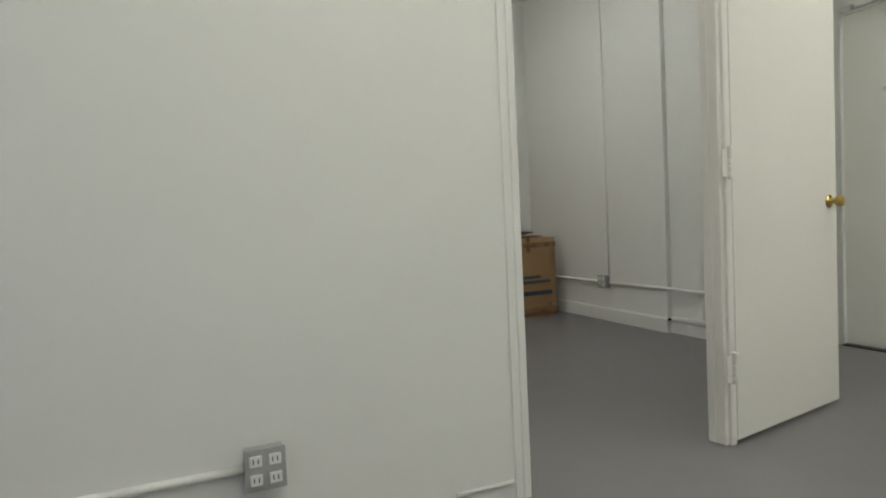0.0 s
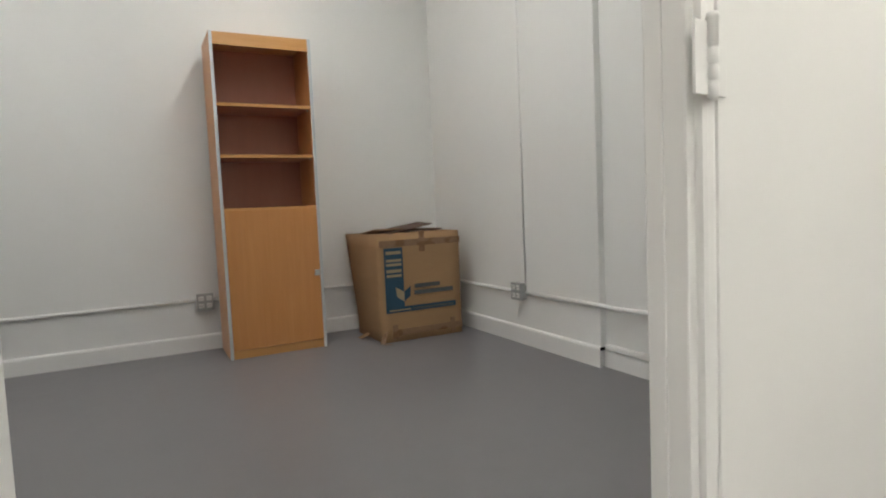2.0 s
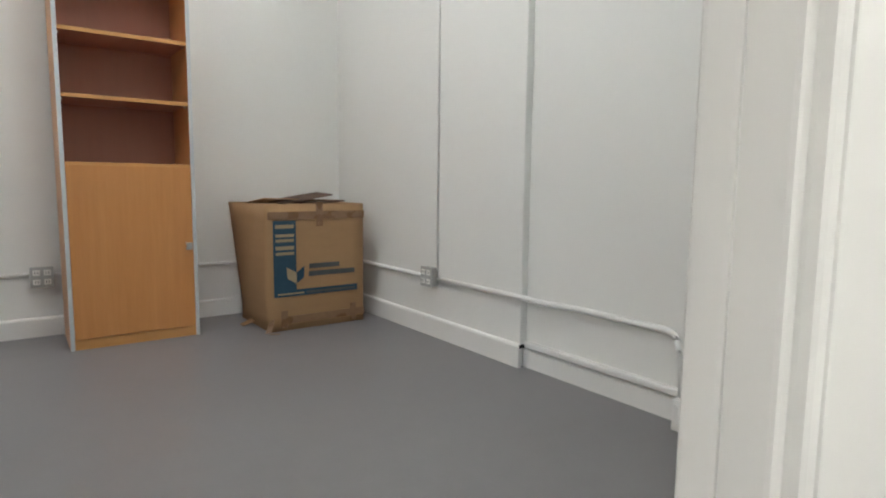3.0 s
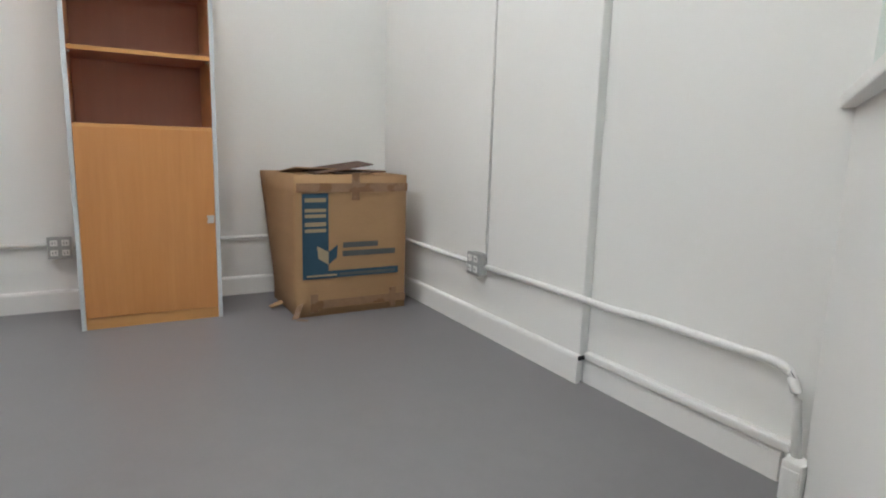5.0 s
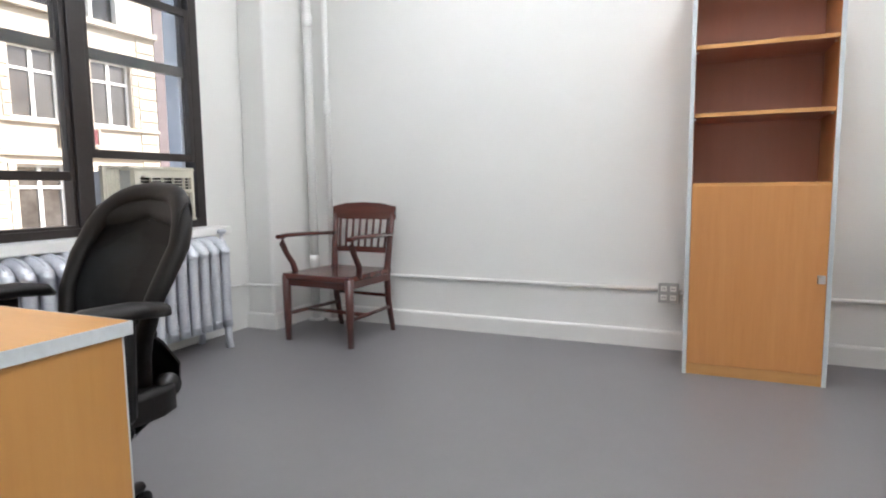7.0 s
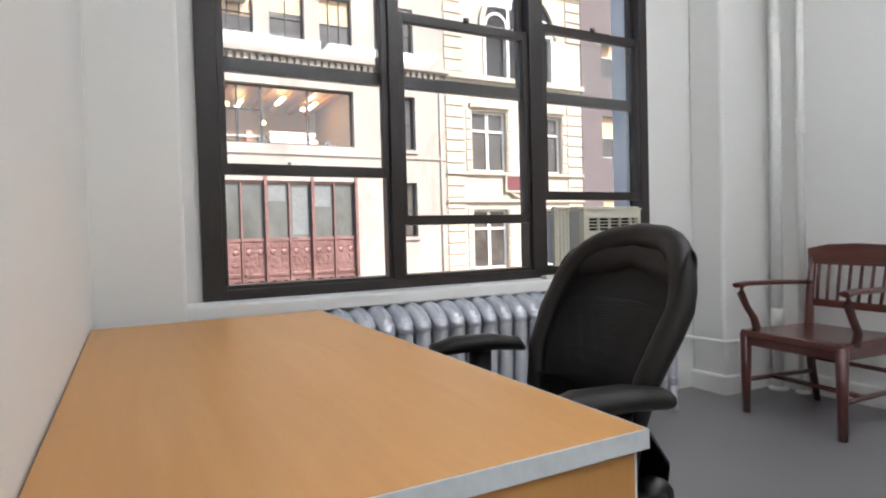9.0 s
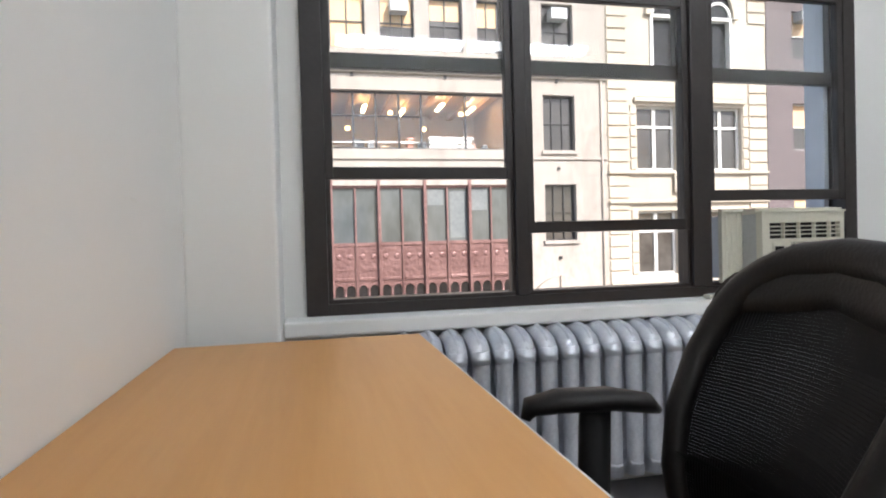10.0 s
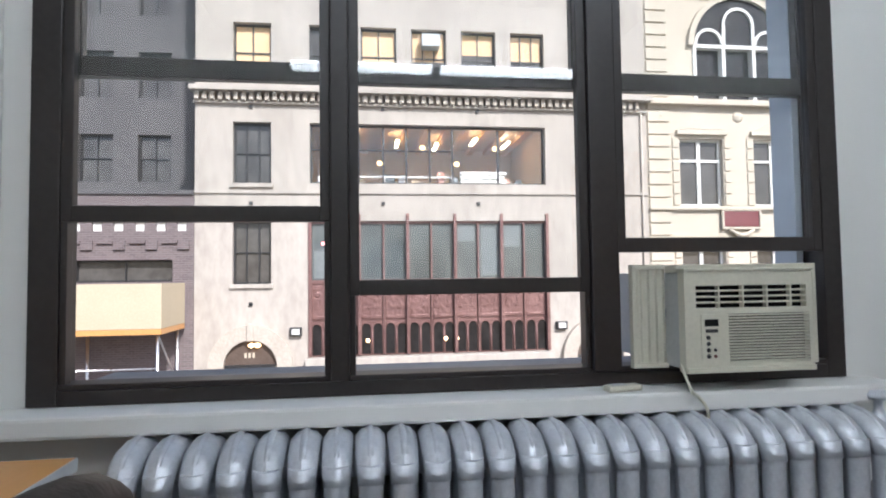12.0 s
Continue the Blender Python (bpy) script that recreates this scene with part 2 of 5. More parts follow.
def prism(points, z0, z1, axis="z", bevel=0.0):
    """A flat outline pushed out along an axis."""
    bm = bmesh.new()
    put = {"z": lambda p, h: (p[0], p[1], h), "y": lambda p, h: (p[0], h, p[1]), "x": lambda p, h: (h, p[0], p[1])}[axis]
    lo, hi = [bm.verts.new(put(p, z0)) for p in points], [bm.verts.new(put(p, z1)) for p in points]
    bm.faces.new(lo[::-1])
    bm.faces.new(hi)
    for i in range(len(points)):
        j = (i + 1) % len(points)
        bm.faces.new((lo[i], lo[j], hi[j], hi[i]))
    bmesh.ops.recalc_face_normals(bm, faces=bm.faces[:])
    if bevel:
        bmesh.ops.bevel(bm, geom=bm.edges[:], offset=bevel, segments=2, profile=0.6, affect="EDGES")
    return bm


def sweep(bm, path, rad, sides=10, closed=False, flat=1.0, up=(0, 0, 1)):
    """A round or oval bar along a path; rad may be a list."""
    pts = [Vector(p) for p in path]
    rings = []
    for i, p in enumerate(pts):
        if closed:
            d = pts[(i + 1) % len(pts)] - pts[i - 1]
        else:
            d = pts[min(i + 1, len(pts) - 1)] - pts[max(i - 1, 0)]
        d.normalize()
        u = Vector(up)
        if abs(d.dot(u)) > 0.97:
            u = Vector((0, 1, 0)) if abs(d.y) < 0.9 else Vector((1, 0, 0))
        s = d.cross(u).normalized()
        w = s.cross(d).normalized()
        r = rad[i] if isinstance(rad, (list, tuple)) else rad
        rings.append([bm.verts.new(p + (s * math.cos(a) + w * math.sin(a) * flat) * r) for a in (k * math.tau / sides for k in range(sides))])
    n = len(rings)
    for i in range(n if closed else n - 1):
        a, b = rings[i], rings[(i + 1) % n]
        for k in range(sides):
            f = bm.faces.new((a[k], a[(k + 1) % sides], b[(k + 1) % sides], b[k]))
            f.smooth = True
    if not closed:
        bm.faces.new(rings[0][::-1])
        bm.faces.new(rings[-1])
    return bm


def swept(path, rad, **kw):
    bm = sweep(bmesh.new(), path, rad, **kw)
    bmesh.ops.recalc_face_normals(bm, faces=bm.faces[:])
    return bm


def bend(points, r=0.03, steps=4):
    """A polyline with its corners rounded."""
    pts = [Vector(p) for p in points]
    out = [pts[0]]
    for a, b, c in zip(pts, pts[1:], pts[2:]):
        p, q = b + (a - b).normalized() * r, b + (c - b).normalized() * r
        for k in range(steps + 1):
            t = k / steps
            out.append(p * (1 - t) ** 2 + b * 2 * t * (1 - t) + q * t * t)
    out.append(pts[-1])
    return out


def lathe(profile, sides=16, axis="z"):
    bm = bmesh.new()
    rings = []
    for r, h in profile:
        ring = []
        for k in range(sides):
            a = k * math.tau / sides
            x, y = r * math.cos(a), r * math.sin(a)
            ring.append(bm.verts.new({"z": (x, y, h), "x": (h, x, y), "y": (x, h, y)}[axis]))
        rings.append(ring)
    for a, b in zip(rings, rings[1:]):
        for k in range(sides):
            bm.faces.new((a[k], a[(k + 1) % sides], b[(k + 1) % sides], b[k])).smooth = True
    bm.faces.new(rings[0][::-1])
    bm.faces.new(rings[-1])
    bmesh.ops.recalc_face_normals(bm, faces=bm.faces[:])
    return bm


def mesh_of(name, bm, material):
    me = bpy.data.meshes.new(name)
    bm.to_mesh(me)
    bm.free()
    me.materials.append(material)
    return me


def part(name, bm, material, parent, label="", at=None):
    ob = new(name, mesh_of(name, bm, material))
    ob.parent = parent
    if at is not None:
        ob.matrix_basis = at
    return tagged(ob, label) if label else ob


def again(name, me, parent, at):
    ob = new(name, me)
    ob.parent, ob.matrix_basis = parent, at
    return ob


def thing(name, at, label, category, group=""):
    e = new(name)
    e.empty_display_size = 0.1
    e.matrix_basis = at
    return tagged(e, label, category, group)


def structure(name, bm, material, label, category):
    return tagged(new(name, mesh_of(name, bm, material)), label, category, kind="structure")


def pierced(x0, x1, ys, zs, holes):
    """A slab between x0 and x1 with holes (y0, y1, z0, z1), made of joined blocks."""
    yc = sorted({*ys, *(h[0] for h in holes), *(h[1] for h in holes)})
    zc = sorted({*zs, *(h[2] for h in holes), *(h[3] for h in holes)})
    solid = [[not any(h[0] <= (a + b) / 2 <= h[1] and h[2] <= (c + d) / 2 <= h[3] for h in holes) for c, d in zip(zc, zc[1:])] for a, b in zip(yc, yc[1:])]
    bm = bmesh.new()
    vs = {}

    def v(x, i, j):
        key = (x, i, j)
        if key not in vs:
            vs[key] = bm.verts.new((x, yc[i], zc[j]))
        return vs[key]

    ni, nj = len(yc) - 1, len(zc) - 1
    full = lambda i, j: 0 <= i < ni and 0 <= j < nj and solid[i][j]
    for i in range(ni):
        for j in range(nj):
            if not solid[i][j]:
                continue
            for x in (x0, x1):
                bm.faces.new((v(x, i, j), v(x, i + 1, j), v(x, i + 1, j + 1), v(x, i, j + 1)))
            for di, dj, p, q in ((-1, 0, (i, j), (i, j + 1)), (1, 0, (i + 1, j), (i + 1, j + 1)), (0, -1, (i, j), (i + 1, j)), (0, 1, (i, j + 1), (i + 1, j + 1))):
                if not full(i + di, j + dj):
                    bm.faces.new((v(x0, *p), v(x0, *q), v(x1, *q), v(x1, *p)))
    bmesh.ops.recalc_face_normals(bm, faces=bm.faces[:])
    return bm


# ---- the room's shell ----
CEIL_Z = 3.3
YB, XR, XR2, XW = 5.255, 3.345, 3.388, -1.36
A, B = Vector((1.945, 1.485)), Vector((3.465, 2.42))
DIR = (B - A).normalized()
NRM = Vector((DIR.y, -DIR.x))

structure("floor", boxes(((XW - 0.25, -3.2, -0.12), (4.3, 5.5, 0.0))), FLOOR, "grey painted floor with a soft sheen and faint scratches", "floor")
structure("ceiling", boxes(((XW - 0.25, -3.2, CEIL_Z), (4.3, 5.5, CEIL_Z + 0.15))), CEIL, "plain white painted ceiling", "ceiling")
structure("wall_north", boxes(((XW - 0.25, YB, 0.0), (XR + 0.4, YB + 0.25, CEIL_Z))), WALL, "white painted plaster wall with a conduit along it", "wall")
structure("wall_east", boxes(((XR, 3.26, 0.0), (XR + 0.4, YB, CEIL_Z)), bevel=0.006), WALL, "white painted wall with a shallow step at its corner", "wall")
structure("wall_east_recess", boxes(((XR2, 2.34, 0.0), (XR + 0.4, 3.26, CEIL_Z))), WALL, "white painted recessed piece of wall", "wall")
WY0, WY1, WZ0, WZ1 = 1.950, 4.420, 0.757, 2.98
structure("wall_west", pierced(XW - 0.25, XW, (1.4, YB), (0.0, CEIL_Z), [(WY0, WY1, WZ0, WZ1)]), WALL, "white painted outer wall around the large window", "wall")
structure("pier_south", boxes(((XW, 1.58, 0.0), (-1.07, 1.87, CEIL_Z)), bevel=0.012), WALL, "white painted pier beside the window", "pier")
structure("pier_north", boxes(((XW, 4.80, 0.0), (-1.13, YB, CEIL_Z)), bevel=0.03, seg=4), WALL, "white painted corner pier with a rounded edge", "pier")
structure("partition_south", boxes(((XW, 1.41, 0.0), (0.875, 1.585, CEIL_Z)), bevel=0.004), WALL, "white painted partition wall behind the desk", "wall")


def slanted(a, b, off0, off1, z0, z1, bevel=0.0):
    n = NRM
    pts = [a + n * off0, b + n * off0, b + n * off1, a + n * off1]
    return prism([(p.x, p.y) for p in pts], z0, z1, "z", bevel)


structure("partition_slanted", slanted(A, B + DIR * 0.06, 0.0, 0.05, 0.0, 1.065), WALL, "white painted slanted partition with glass above", "wall")
structure("partition_slanted_top", slanted(A, B + DIR * 0.06, 0.0, 0.05, 2.55, CEIL_Z), WALL, "white painted wall above the interior glass", "wall")
led = tagged(new("interior_window_ledge", mesh_of("interior_window_ledge", slanted(A + DIR * 0.02, B, -0.035, 0.05, 1.065, 1.10, 0.006), TRIM)), "white wooden ledge under the interior glass", "ledge", kind="structure")
iw = thing("window_2", Matrix(), "interior glazed panel with white bars above the slanted partition", "window")
iw["kind"] = "structure"
for k in range(4):
    p = A + (B - A) * (k / 3)
    part("mullion", slanted(p - DIR * (0.03 if k else 0), p + DIR * (0.03 if k < 3 else 0), 0.006, 0.044, 1.10, 2.55, 0.004), TRIM, iw)
for k in range(3):
    p, q = A + (B - A) * (k / 3) + DIR * 0.03, A + (B - A) * ((k + 1) / 3) - DIR * 0.03
    part("pane", slanted(p, q, 0.021, 0.029, 1.10, 2.55), FROST, iw, "pale green frosted pane")
structure("door_head_wall", boxes(((0.875, 1.40, 2.16), (1.97, 1.585, CEIL_Z))), WALL, "white painted wall above the doorway", "wall")
structure("wall_entry", pierced(3.95, 4.2, (-3.2, 5.4), (0.0, CEIL_Z), [(1.33, 2.27, 0.0, 2.27)]), WALL, "white painted hall wall around the entry door", "wall")
structure("wall_hall_end", boxes(((3.78, 2.62, 0.0), (3.95, 2.8, CEIL_Z))), WALL, "white painted closing wall of the hall", "wall")
structure("wall_hall_south", boxes(((XW - 0.25, -3.2, 0.0), (3.95, -3.0, CEIL_Z))), WALL, "plain white painted hall wall", "wall")
structure("wall_hall_west", pierced(XW - 0.25, XW, (-3.0, 1.40), (0.0, CEIL_Z), [(-2.3, 0.9, 0.8, 2.9)]), WALL, "plain white painted hall wall", "wall")


def skirting(name, p, q, out, h=0.112, label="white painted baseboard with a rounded top edge"):
    """A baseboard from p to q that stands out by the vector out."""
    d = (Vector(q) - Vector(p)).normalized()
    o = Vector(out).normalized()
    prof = [(0, 0), (0.022, 0), (0.022, h - 0.014), (0.019, h - 0.005), (0.012, h), (0, h)]
    bm = bmesh.new()
    seg = 12
    L = (Vector(q) - Vector(p)).length
    rings = []
    for k in range(seg + 1):
        w = 0.0018 * noise.noise(Vector((k * 0.9, L, 3)))
        c = Vector(p) + d * (L * k / seg)
        rings.append([bm.verts.new((c.x + o.x * (a + w), c.y + o.y * (a + w), z)) for a, z in prof])
    for r, s in zip(rings, rings[1:]):
        for i in range(len(prof)):
            j = (i + 1) % len(prof)
            bm.faces.new((r[i], r[j], s[j], s[i]))
    bm.faces.new(rings[0][::-1])
    bm.faces.new(rings[-1])
    bmesh.ops.recalc_face_normals(bm, faces=bm.faces[:])
    return structure(name, bm, TRIM, label, "baseboard")


skirting("baseboard_north", (-1.13, YB), (XR, YB), (0, -1))
skirting("baseboard_east", (XR, 3.246), (XR, YB - 0.024), (-1, 0), 0.118)
skirting("baseboard_east_recess", (XR2, 2.43), (XR2, 3.256), (-1, 0), 0.095)
skirting("baseboard_pier", (-1.13, 4.80), (-1.13, YB - 0.024), (1, 0))
skirting("baseboard_pier_side", (XW, 4.80), (-1.11, 4.80), (0, -1))
trim = tagged(new("trim_recess", mesh_of("trim_recess", boxes(((XR2 - 0.035, 2.40, 0.103), (XR2, 3.242, 0.132)), bevel=0.008), TRIM)), "thick painted ledge above the recess baseboard", "trim", kind="structure")
# solid black block painting in the shade at the baseboard's end
gap = tagged(new("trim_gap_shade", mesh_of("trim_gap_shade", boxes(((XR - 0.020, 3.236, 0.100), (XR2 - 0.018, 3.2455, 0.119)), bevel=0.003), BLACK)), "black block for the shadowed gap at the baseboard's end", "trim", kind="structure")
post = tagged(new("corner_post", mesh_of("corner_post", boxes(((3.345, 2.372, 0.0), (3.386, 2.405, 0.105)), bevel=0.006), TRIM)), "short painted board in the corner", "trim", kind="structure")

# ---- doorway, its frame and the open door ----
JX0, JX1 = 0.875, 1.828
jl = thing("door_frame", Matrix(), "white painted door frame with thick old paint", "door frame")
jl["kind"] = "structure"
part("jamb", boxes(((JX0, 1.401, 0.0), (JX0 + 0.03, 1.60, 2.13)), bevel=0.005), TRIM, jl)
part("casing", boxes(((JX0 - 0.030, 1.405, 0.0), (JX0 + 0.004, 1.41, 2.20)), bevel=0.002), TRIM, jl)
part("casing", boxes(((JX0 - 0.085, 1.585, 0.0), (JX0 + 0.004, 1.605, 2.20)), bevel=0.006), TRIM, jl)
part("strike_plate", boxes(((JX0 + 0.029, 1.43, 0.90), (JX0 + 0.033, 1.46, 1.02)), bevel=0.001), TRIM, jl, "painted-over strike plate")
part("jamb", boxes(((JX1, 1.395, 0.0), (JX1 + 0.035, 1.482, 2.13)), bevel=0.006), DOORP, jl)
part("door_stop", boxes(((JX1 - 0.004, 1.440, 0.0), (JX1 + 0.002, 1.478, 2.13)), bevel=0.005), DOORP, jl)
part("post", boxes(((JX1 + 0.035, 1.405, 0.0), (JX1 + 0.068, 1.478, 2.13)), ((JX1 + 0.068, 1.440, 0.0), (1.947, 1.476, 2.13)), bevel=0.005), DOORP, jl)
part("moulding", boxes(((JX1 + 0.018, 1.380, 0.0), (JX1 + 0.052, 1.406, 2.13)), bevel=0.010), DOORP, jl)
part("head", boxes(((JX0, 1.40, 2.13), (1.947, 1.59, 2.16)), bevel=0.004), TRIM, jl)

LEAF_ANG = 8.8
leaf = thing("door_1", pose(1.857, 1.398, 0.0, 0, 0, LEAF_ANG), "white painted flush door standing wide open with a brass knob", "door")
leaf["kind"] = "structure"
LW = 0.875
part("leaf", boxes(((0.022, -0.022, 0.020), (LW, 0.022, 2.12)), bevel=0.004), DOORP, leaf)
for z in (0.325, 1.155, 1.92):
    h = part("hinge", boxes(((-0.050, -0.027, z - 0.055), (0.040, -0.0215, z + 0.055)), bevel=0.001), DOORP, leaf, "painted-over butt hinge")
    part("hinge_pin", lathe([(0.004, -0.064), (0.009, -0.058), (0.009, -0.037), (0.0068, -0.035), (0.0068, -0.033), (0.009, -0.031), (0.009, -0.013), (0.0068, -0.011), (0.0068, -0.009), (0.009, -0.007), (0.009, 0.013), (0.0068, 0.015), (0.0068, 0.017), (0.009, 0.019), (0.009, 0.058), (0.011, 0.060), (0.009, 0.068), (0.004, 0.070)], 10), DOORP, h, at=pose(-0.008, -0.031, z))
kn = part("knob", lathe([(0.030, 0.0), (0.031, -0.006), (0.014, -0.010), (0.012, -0.030), (0.024, -0.036), (0.028, -0.050), (0.024, -0.062), (0.010, -0.066)], 18, "y"), BRASS, leaf, "polished brass knob", at=pose(LW - 0.075, -0.022, 0.985))
part("knob", lathe([(0.030, 0.0), (0.031, 0.006), (0.014, 0.010), (0.012, 0.030), (0.024, 0.036), (0.028, 0.050), (0.024, 0.062), (0.010, 0.066)], 18, "y"), BRASS, leaf, "polished brass knob", at=pose(LW - 0.075, 0.022, 0.985))
part("latch_plate", boxes(((LW - 0.001, -0.012, 0.955), (LW + 0.002, 0.012, 1.015)), bevel=0.0008), BRASS, leaf, "brass latch plate")

entry = thing("door_2", pose(3.97, 1.80, 0.0), "white painted entry door with a peephole and a closer", "door")
entry["kind"] = "structure"
part("leaf", boxes(((-0.005, -0.455, 0.012), (0.04, 0.455, 2.24)), bevel=0.004), DOORP, entry)
part("frame", boxes(((-0.03, -0.47, 0.0), (0.06, -0.455, 2.27)), ((-0.03, 0.455, 0.0), (0.06, 0.47, 2.27)), ((-0.03, -0.47, 2.245), (0.06, 0.47, 2.27))), TRIM, entry)
part("threshold", boxes(((-0.05, -0.455, 0.0), (0.06, 0.455, 0.011)), bevel=0.003), DARKSTEEL, entry, "dark worn threshold")
part("peephole", lathe([(0.012, 0.0), (0.014, -0.005), (0.006, -0.008)], 14, "x"), STEEL, entry, "small steel peephole", at=pose(-0.005, 0.195, 1.685))
cl = part("closer", boxes(((-0.075, -0.30, 2.15), (-0.005, -0.02, 2.215)), bevel=0.012), STEEL, entry, "grey hydraulic door closer")
part("closer_arm", boxes(((-0.065, -0.02, 2.205), (-0.045, 0.40, 2.222)), bevel=0.003), STEEL, cl)
part("bracket", boxes(((-0.07, 0.36, 2.222), (-0.02, 0.42, 2.262)), bevel=0.004), STEEL, entry)

# ---- conduits, outlets and pipes ----
def conduit(name, pts, r, label, group="wall conduits"):
    bm = swept(bend(pts, max(0.02, r * 3)), r, sides=10)
    return tagged(new(name, mesh_of(name, bm, CONDUIT)), label, "conduit", group)


def outlet(at, label, wide=0.105, high=0.11, socket=SLOT):
    o = thing("power_outlet", at, label, "outlet", "wall outlets")
    part("box", boxes(((-wide / 2, -0.048, -high / 2), (wide / 2, 0.0, high / 2)), bevel=0.006), OUTLET, o)
    part("plate", boxes(((-wide / 2 - 0.004, -0.053, -high / 2 - 0.004), (wide / 2 + 0.004, -0.048, high / 2 + 0.004)), bevel=0.002), OUTLET, o)
    for sx in (-1, 1):
        for sz in (-1, 1):
            s = part("socket", boxes(((sx * wide * 0.25 - 0.017, -0.058, sz * high * 0.24 - 0.016), (sx * wide * 0.25 + 0.017, -0.053, sz * high * 0.24 + 0.016)), bevel=0.003), socket, o)
            part("slot", boxes(((sx * wide * 0.25 - 0.008, -0.0586, sz * high * 0.24 - 0.006), (sx * wide * 0.25 - 0.005, -0.0575, sz * high * 0.24 + 0.007)), ((sx * wide * 0.25 + 0.005, -0.0586, sz * high * 0.24 - 0.006), (sx * wide * 0.25 + 0.008, -0.0575, sz * high * 0.24 + 0.007))), BLACK, s)
    return o


ZC = 0.362
conduit("conduit", [(-1.10, YB - 0.012, ZC - 0.01), (-0.2, YB - 0.012, ZC), (1.40, YB - 0.012, ZC)], 0.012, "thin white painted conduit along the wall")
conduit("conduit", [(1.52, YB - 0.012, ZC - 0.01), (2.4, YB - 0.012, ZC - 0.006), (XR - 0.012, YB - 0.012, ZC - 0.01), (XR - 0.012, 4.07, ZC - 0.01)], 0.012, "thin white painted conduit turning the corner")
conduit("conduit", [(XR - 0.014, 3.94, ZC - 0.012), (XR - 0.014, 3.28, ZC - 0.006), (XR2 - 0.05, 3.10, ZC - 0.012), (XR2 - 0.014, 2.94, ZC - 0.012), (XR2 - 0.016, 2.45, ZC - 0.012), (XR2 - 0.035, 2.405, ZC - 0.05), (XR2 - 0.060, 2.365, 0.11)], 0.014, "white painted conduit bending down in the corner")
conduit("conduit", [(XR - 0.006, 3.96, 0.40), (XR - 0.006, 3.97, CEIL_Z)], 0.0065, "thin white painted conduit running up the wall")
outlet(pose(1.46, YB, 0.35), "grey four-socket outlet box on the white wall")
outlet(pose(XR, 4.01, 0.36, 0, 0, -90), "grey four-socket outlet box beside an upright conduit")
outlet(pose(0.02, 1.41, 0.306), "grey four-socket outlet box on the partition's outer face")
conduit("conduit", [(-1.30, 1.398, 0.305), (-0.6, 1.398, 0.303), (-0.02, 1.398, 0.301)], 0.012, "thin white painted conduit on the partition")
conduit("conduit", [(0.62, 1.402, 0.072), (0.835, 1.402, 0.072)], 0.007, "short white painted cable on the partition")
jb = thing("junction_box", pose(3.312, 2.352, 0.0), "white painted junction box standing in the corner", "junction box")
part("body", boxes(((-0.028, -0.028, 0.0), (0.035, 0.03, 0.12)), bevel=0.006), CONDUIT, jb)
part("cover", boxes(((-0.033, -0.022, 0.02), (-0.028, 0.024, 0.10)), bevel=0.002), CONDUIT, jb)


def riser(x, y, r, joints, label):
    p = thing("riser_pipe", pose(x, y, 0.0), label, "pipe", "corner pipes")
    part("pipe", swept([(0, 0, 0.0), (0, 0, CEIL_Z)], r, sides=16), CONDUIT, p)
    for z in joints:
        part("coupling", lathe([(r, z - 0.045), (r * 1.25, z - 0.04), (r * 1.25, z + 0.04), (r, z + 0.045)], 16), CONDUIT, p)
    part("floor_plate", lathe([(r, 0.0), (r * 1.9, 0.001), (r * 1.8, 0.012), (r, 0.02)], 16), CONDUIT, p)


riser(-1.035, 5.165, 0.030, (2.20, 0.45), "white painted steam pipe in the corner")
riser(-0.905, 5.195, 0.021, (1.58,), "thin white painted pipe beside the steam pipe")
conduit("conduit", [(XW + 0.02, 4.45, 0.33), (XW + 0.02, 4.72, 0.325), (-1.10, 4.77, 0.32), (-1.09, 5.0, 0.315), (-1.07, 5.10, 0.31)], 0.011, "white painted pipe from radiator to riser", group="")

# ---- the large window ----
win = thing("window_1", Matrix(), "large dark-framed three-bay window with two sashes raised", "window")
win["kind"] = "structure"
FX0, FX1 = -1.44, -1.335
BAYS = [(2.060, 2.738), (2.852, 3.530), (3.680, 4.325)]
fr = part("frame", boxes(((FX0, WY0, WZ0), (FX1, BAYS[0][0] - 0.03, WZ1)), ((FX0, BAYS[2][1] + 0.03, WZ0), (FX1, WY1, WZ1)), ((FX0, WY0 + 0.080, WZ0), (FX1, WY1 - 0.065, 0.80)), ((FX0, WY0 + 0.080, WZ1 - 0.07), (FX1, WY1 - 0.065, WZ1)), bevel=0.004), SASH, win)
for a, b in ((BAYS[0][1], BAYS[1][0]), (BAYS[1][1], BAYS[2][0])):
    part("mullion", boxes(((FX0, a + 0.03, 0.801), (FX1 + 0.012, b - 0.03, WZ1 - 0.071)), bevel=0.006), SASH, win)


def sash(parent, y0, y1, z0, z1, x, b=0.03, top=0.035, bot=0.03):
    s = part("sash", boxes(((x - 0.018, y0 - b, z0), (x + 0.018, y0, z1)), ((x - 0.018, y1, z0), (x + 0.018, y1 + b, z1)), ((x - 0.0175, y0, z0), (x + 0.0175, y1, z0 + bot)), ((x - 0.0175, y0, z1 - top), (x + 0.0175, y1, z1)), bevel=0.003), SASH, parent)
    g = part("pane", boxes(((x - 0.002, y0 - 0.005, z0 + bot - 0.005), (x + 0.002, y1 + 0.005, z1 - top + 0.005))), GLASS, s)
    g.visible_shadow = False
    return s


